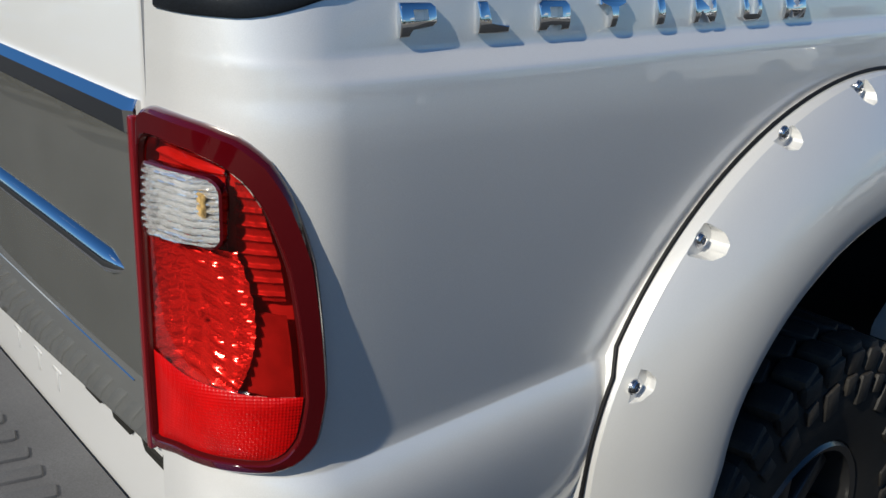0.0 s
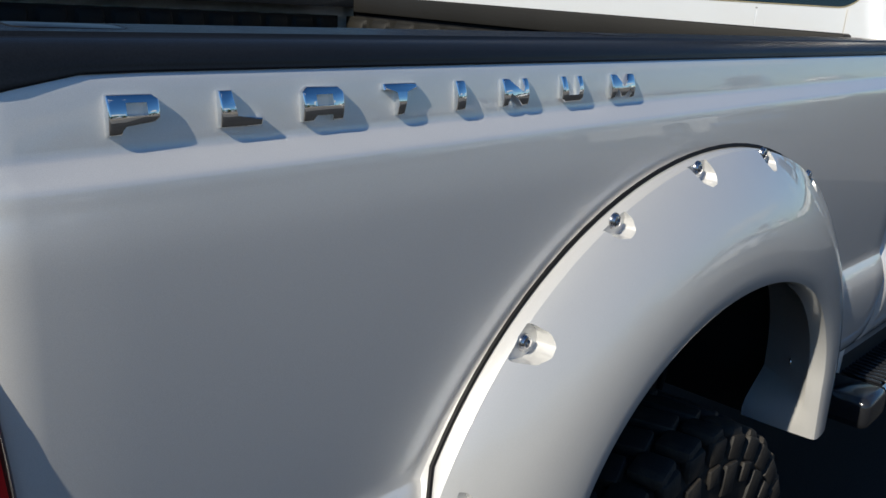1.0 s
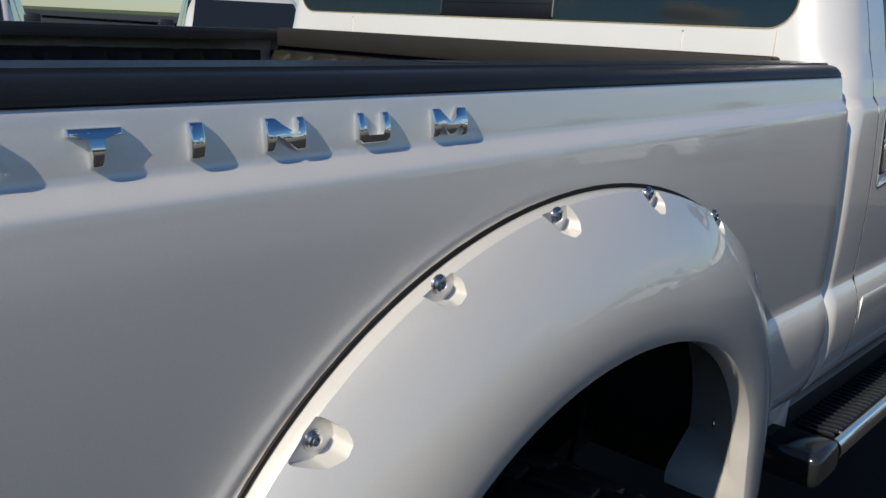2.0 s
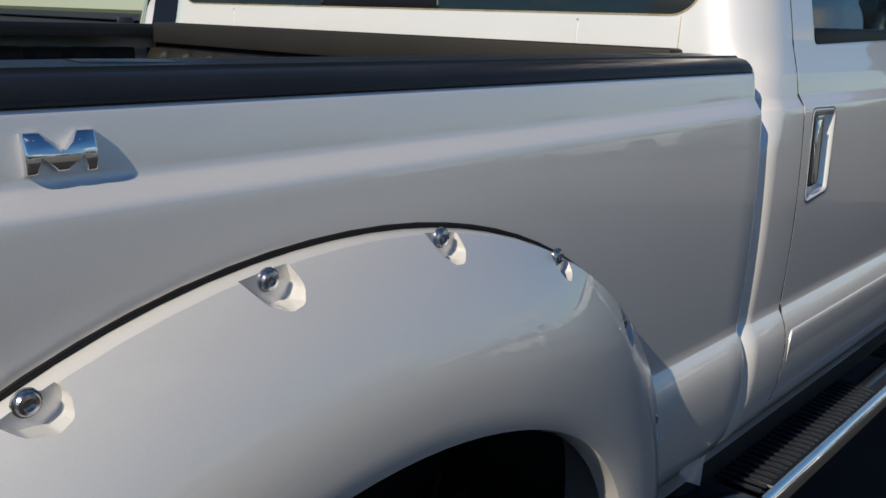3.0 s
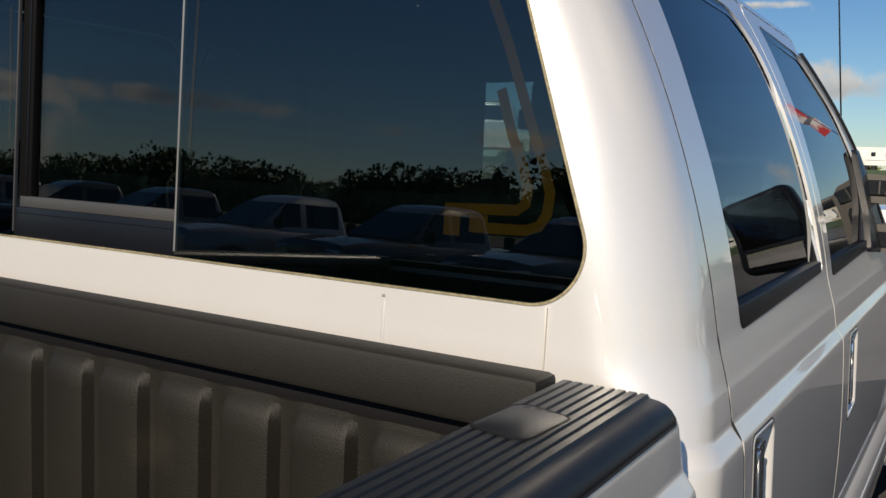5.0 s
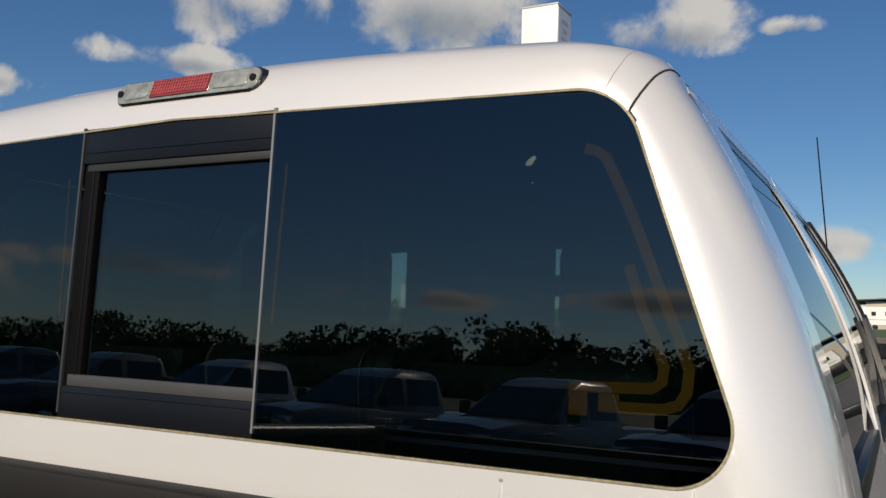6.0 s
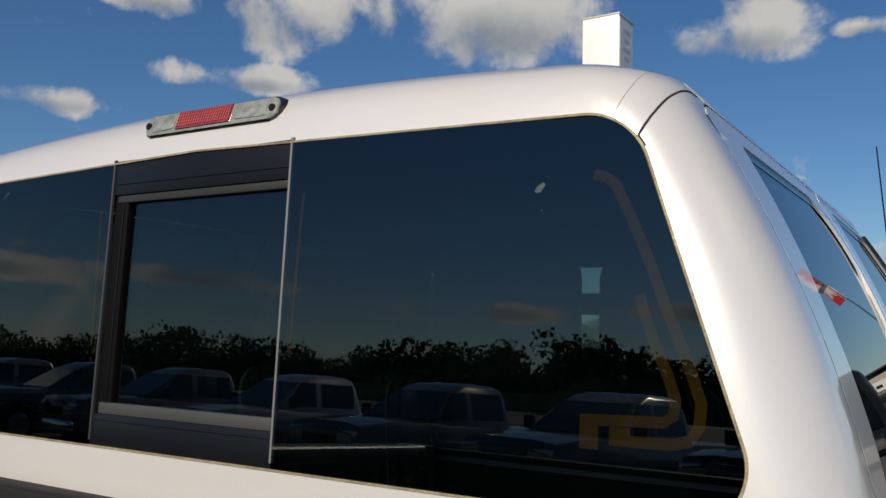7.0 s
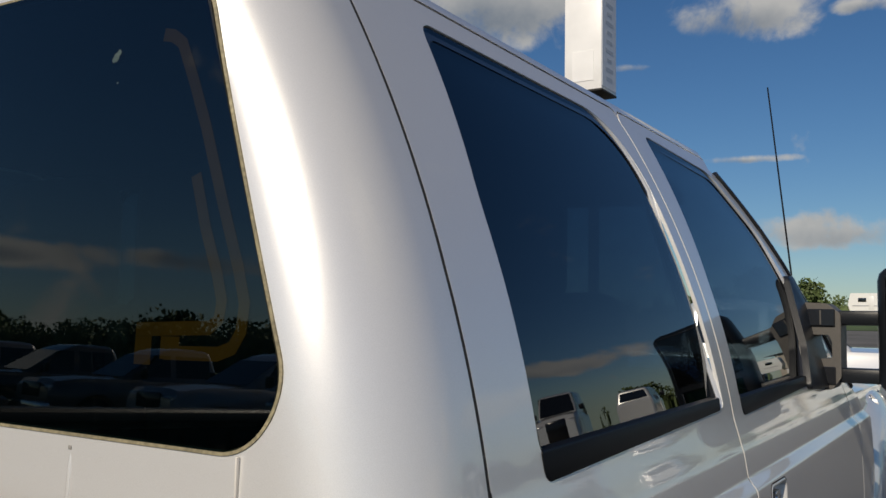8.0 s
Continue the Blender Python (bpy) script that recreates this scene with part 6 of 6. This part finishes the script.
for k, (x, paint, word) in enumerate(((-22.9, STEEL_GREY, "grey"), (-19.4, CHARCOAL, "charcoal"), (-15.8, STEEL_GREY, "grey"), (-12.0, SILVER, "silver"), (-8.3, STEEL_GREY, "grey"), (-4.7, STEEL_GREY, "grey"), (-1.2, CHARCOAL, "charcoal"), (2.4, STEEL_GREY, "grey"))):
    vehicle("parked_pickup", word + " pickup parked in a row behind the white truck", paint, x * 0.95, -11.2, 13, group="row of parked pickups")
vehicle("parked_pickup", "white pickup parked across the lane", WHITE2, -9.6, 8.0, -118, group="row of white pickups")
vehicle("parked_pickup", "white pickup parked across the lane", WHITE2, -11.2, 4.6, -118, group="row of white pickups")
vehicle("parked_pickup", "white pickup parked across the lane", WHITE2, -8.0, 11.6, -118, group="row of white pickups")
PAD = [("car", WHITE2, "white sport utility car", 16.6, 45.0, -13), ("van", WHITE2, "white delivery van", 17.8, 38.2, 163), ("pickup", CHARCOAL, "charcoal pickup", 22.0, 32.6, 84), ("pickup", WHITE2, "white pickup", 24.4, 27.4, 92),
       ("car", STEEL_GREY, "grey sport utility car", 26.4, 22.0, 88), ("car", SILVER, "silver sport utility car", 28.0, 16.8, 95), ("pickup", WHITE2, "white pickup", 29.4, 11.0, 90), ("van", CHARCOAL, "charcoal van", 30.6, 4.6, 86),
       ("car", WHITE2, "white sport utility car", 31.0, -2.0, 92), ("pickup", STEEL_GREY, "grey pickup", 31.6, -9.0, 90), ("car", SILVER, "silver sport utility car", 31.6, -16.0, 88)]
for kind, paint, word, x, y, turn in PAD:
    vehicle("parked_" + kind, word + " parked on the raised gravel pad", paint, x, y, turn, kind, group="vehicles on the gravel pad", up=1.3)
vehicle("parked_pickup", "white pickup parked across the lane", WHITE2, 10.5, 17.5, 112, group="row of white pickups")
# a second raised pad, across the lane, with white pickups on it
rows = [[Vector(p) for p in ((-28 + d, 20.5 + d, z), (-8.6 - d, 20.5 + d, z), (-8.6 - d, 44 - d, z), (-28 + d, 44 - d, z))] for d, z in ((0.0, 0.1), (0.5, 1.0), (0.9, 1.5), (1.3, 1.7))]
pad = loft(rows, close_v=True)
pad.verts.ensure_lookup_table()
pad.faces.new([pad.verts[i] for i in range(12, 16)])
tagged(part("gravel_pad", pad, GRAVEL), "low raised tan gravel pad across the lane", "ground", kind="structure")
for x, y in ((-12.4, 24.4), (-16.2, 23.2)):
    vehicle("parked_pickup", "white pickup parked on the far gravel pad", WHITE2, x, y + 1.6, 24, group="white vehicles ahead", up=1.7)
vehicle("parked_pickup", "white pickup parked ahead of the truck", WHITE2, -1.9, 15.2, -72, group="white vehicles ahead")

# low grass bank at the far edge of the lot, on which the trailers stand
rows = [[Vector((x, y + 1.2 * noise.noise((x * 0.05, y, 0)), z + (0.12 * noise.noise((x * 0.11, y * 0.2, 3)) if 1.8 < z < 2.5 else 0))) for x in range(-90, 91, 6)] for y, z in ((83.5, 1.74), (92, 1.9), (104, 2.2), (120, 2.6), (138, 2.8), (160, 2.8), (172, 0.0))]
tagged(part("grass_bank", loft(rows), GRASS), "mown green grass bank at the lot's far edge", "grass", kind="stuff")
# travel trailers
TRAILER_SKIN = material("trailer_skin", (0.74, 0.74, 0.72), rough=0.4, coat=0.3, vary=0.05)


def trailer(x, y, turn, length, up):
    t = thing("travel_trailer", "white travel trailer with small dark windows", "trailer", "travel trailers at the lot's far edge")
    part("body", prism(rounded([(-length / 2, 0.7), (length / 2, 0.7), (length / 2 + 0.25, 1.6), (length / 2 - 0.1, 3.3), (-length / 2, 3.3)], 0.2), lambda u, v, d: Vector((d, u, v)), -1.2, 1.2, 0.05), TRAILER_SKIN, t)
    for sx in (1.2, -1.2):
        for u, w in ((-length * 0.33, 1.0), (-length * 0.05, 0.6), (length * 0.28, 1.1)):
            part("window", box((sx, u, 2.3), (0.04, w, 0.6), 0.015), DARK_GLASS, t)
        part("stripe", box((sx, 0, 1.45), (0.03, length * 0.9, 0.14), 0.01), SILVER, t)
        part("door", box((sx, length * 0.12, 1.85), (0.04, 0.7, 1.9), 0.012), TRAILER_SKIN, t)
    for u in (-0.5, 0.5):
        part("wheel", cyl((0, u, 0.36), 0.36, 2.3, "x", 20), RUBBER, t)
    part("hitch", box((0, length / 2 + 0.6, 0.6), (0.12, 1.3, 0.12), 0.02), UNDERBODY, t)
    part("jack", cyl((0, length / 2 + 1.1, 0.3), 0.04, 0.6, "z", 10), UNDERBODY, t)
    t.matrix_basis = pose(x, y, up, 0, 0, turn)


for x, y, turn, ln in ((-14.0, 145, 91, 7.6), (-4.6, 146, 90, 7.2), (5.2, 145, 89, 8), (14.6, 146, 91, 7.4), (24.5, 145, 90, 8), (34, 146, 90, 7.6), (48, 30, 10, 8), (50, 44, 5, 7), (47, 15, 12, 8)):
    trailer(x, y, turn, ln, 2.8 if y > 90 else 0.0)

# metal building beyond
shed = thing("metal_building", "beige metal industrial building with a low roof", "building", at=(8, 196, 0))
BEIGE = material("beige_cladding", (0.42, 0.38, 0.31), rough=0.6, vary=0.08, vscale=0.3)
part("wall", box((16, 196, 4.2), (46, 22, 8.4), 0.05, 1), BEIGE, shed)
part("roof", prism([(-25, 6.0), (0, 7.4), (25, 6.0), (25, 6.2), (0, 7.7), (-25, 6.2)], lambda u, v, d: Vector((16 + u, d, v + 2.4)), 184, 208), SATIN_GREY, shed)
for k in range(6):
    part("door", box((1 + k * 7, 184.95, 2.0), (3.6, 0.12, 4.0), 0.02, 1), TRAILER_SKIN, shed)

# tall pylon sign
PYLON_X, PYLON_Y = -7.5, 22.0
pylon = thing("pylon_sign", "tall white metal pylon sign box on a pole", "sign", at=(PYLON_X, PYLON_Y, 0))
WHITE_METAL = material("white_sheet_metal", (0.80, 0.80, 0.79), rough=0.35, coat=0.3, vary=0.05, vscale=1.5)


def pyl(x, y, z):
    return Vector((PYLON_X + x, PYLON_Y + y, z))


part("pole", cyl(pyl(0.1, 0.5, 3.7), 0.14, 7.4, "z", 20), SATIN_GREY, pylon)
part("cabinet", box(pyl(0, 0.5, 8.73), (1.0, 1.0, 2.60), 0.012, 2), WHITE_METAL, pylon)
part("top_cap", box(pyl(0, 0.5, 10.03), (1.03, 1.03, 0.05), 0.008, 2), material("sign_cap_grey", (0.45, 0.45, 0.45), rough=0.4, vary=0.05), pylon)
part("bottom_trim", box(pyl(0, 0.5, 7.41), (1.02, 1.02, 0.05), 0.006, 2), GAP, pylon)
part("access_panel", box(pyl(0.0, -0.004, 8.05), (0.58, 0.016, 0.78), 0.004, 1), WHITE_METAL, pylon)
SIGN_BLUE = material("sign_blue_grey", (0.44, 0.47, 0.52), rough=0.4, vary=0.05)
part("sign_face", box(pyl(0.503, 0.5, 8.73), (0.012, 0.92, 2.45), 0.004, 1), material("sign_face_white", (0.66, 0.68, 0.72), rough=0.35, vary=0.05), pylon)
for k in range(9):
    part("sign_bar", box(pyl(0.511, 0.5, 7.75 + k * 0.24), (0.0024, 0.42 + 0.12 * math.sin(k * 2.4), 0.10), 0.0005, 1), SIGN_BLUE, pylon)

# feather flag
FLAG = Vector((2.1, 23.0, 0.0))
flag = thing("feather_flag", "red and white feather flag on a thin pole", "flag", at=FLAG)
part("pole", tube([FLAG + Vector(p) for p in ((0, 0, 0), (0, 0, 4.2), (0.1, 0.2, 5.4), (0.4, 0.6, 5.9))], [0.03, 0.025, 0.014, 0.008], 8), STEEL, flag)
rows = [[FLAG + Vector((u * 0.35 + (0.1 if z > 5.0 else 0), u * 0.6 + 0.05 * math.sin(z * 3 + u * 4), z)) for u in [k / 6 for k in range(7)]] for z in [4.5 + 0.1 * k for k in range(13)]]
part("banner", thicken(loft(rows), 0.004), material("red_flag_cloth", (0.55, 0.03, 0.03), rough=0.7, vary=0.1, stains=((0.75, 0.74, 0.72), 0.8, 0.52, 0.56)), flag)
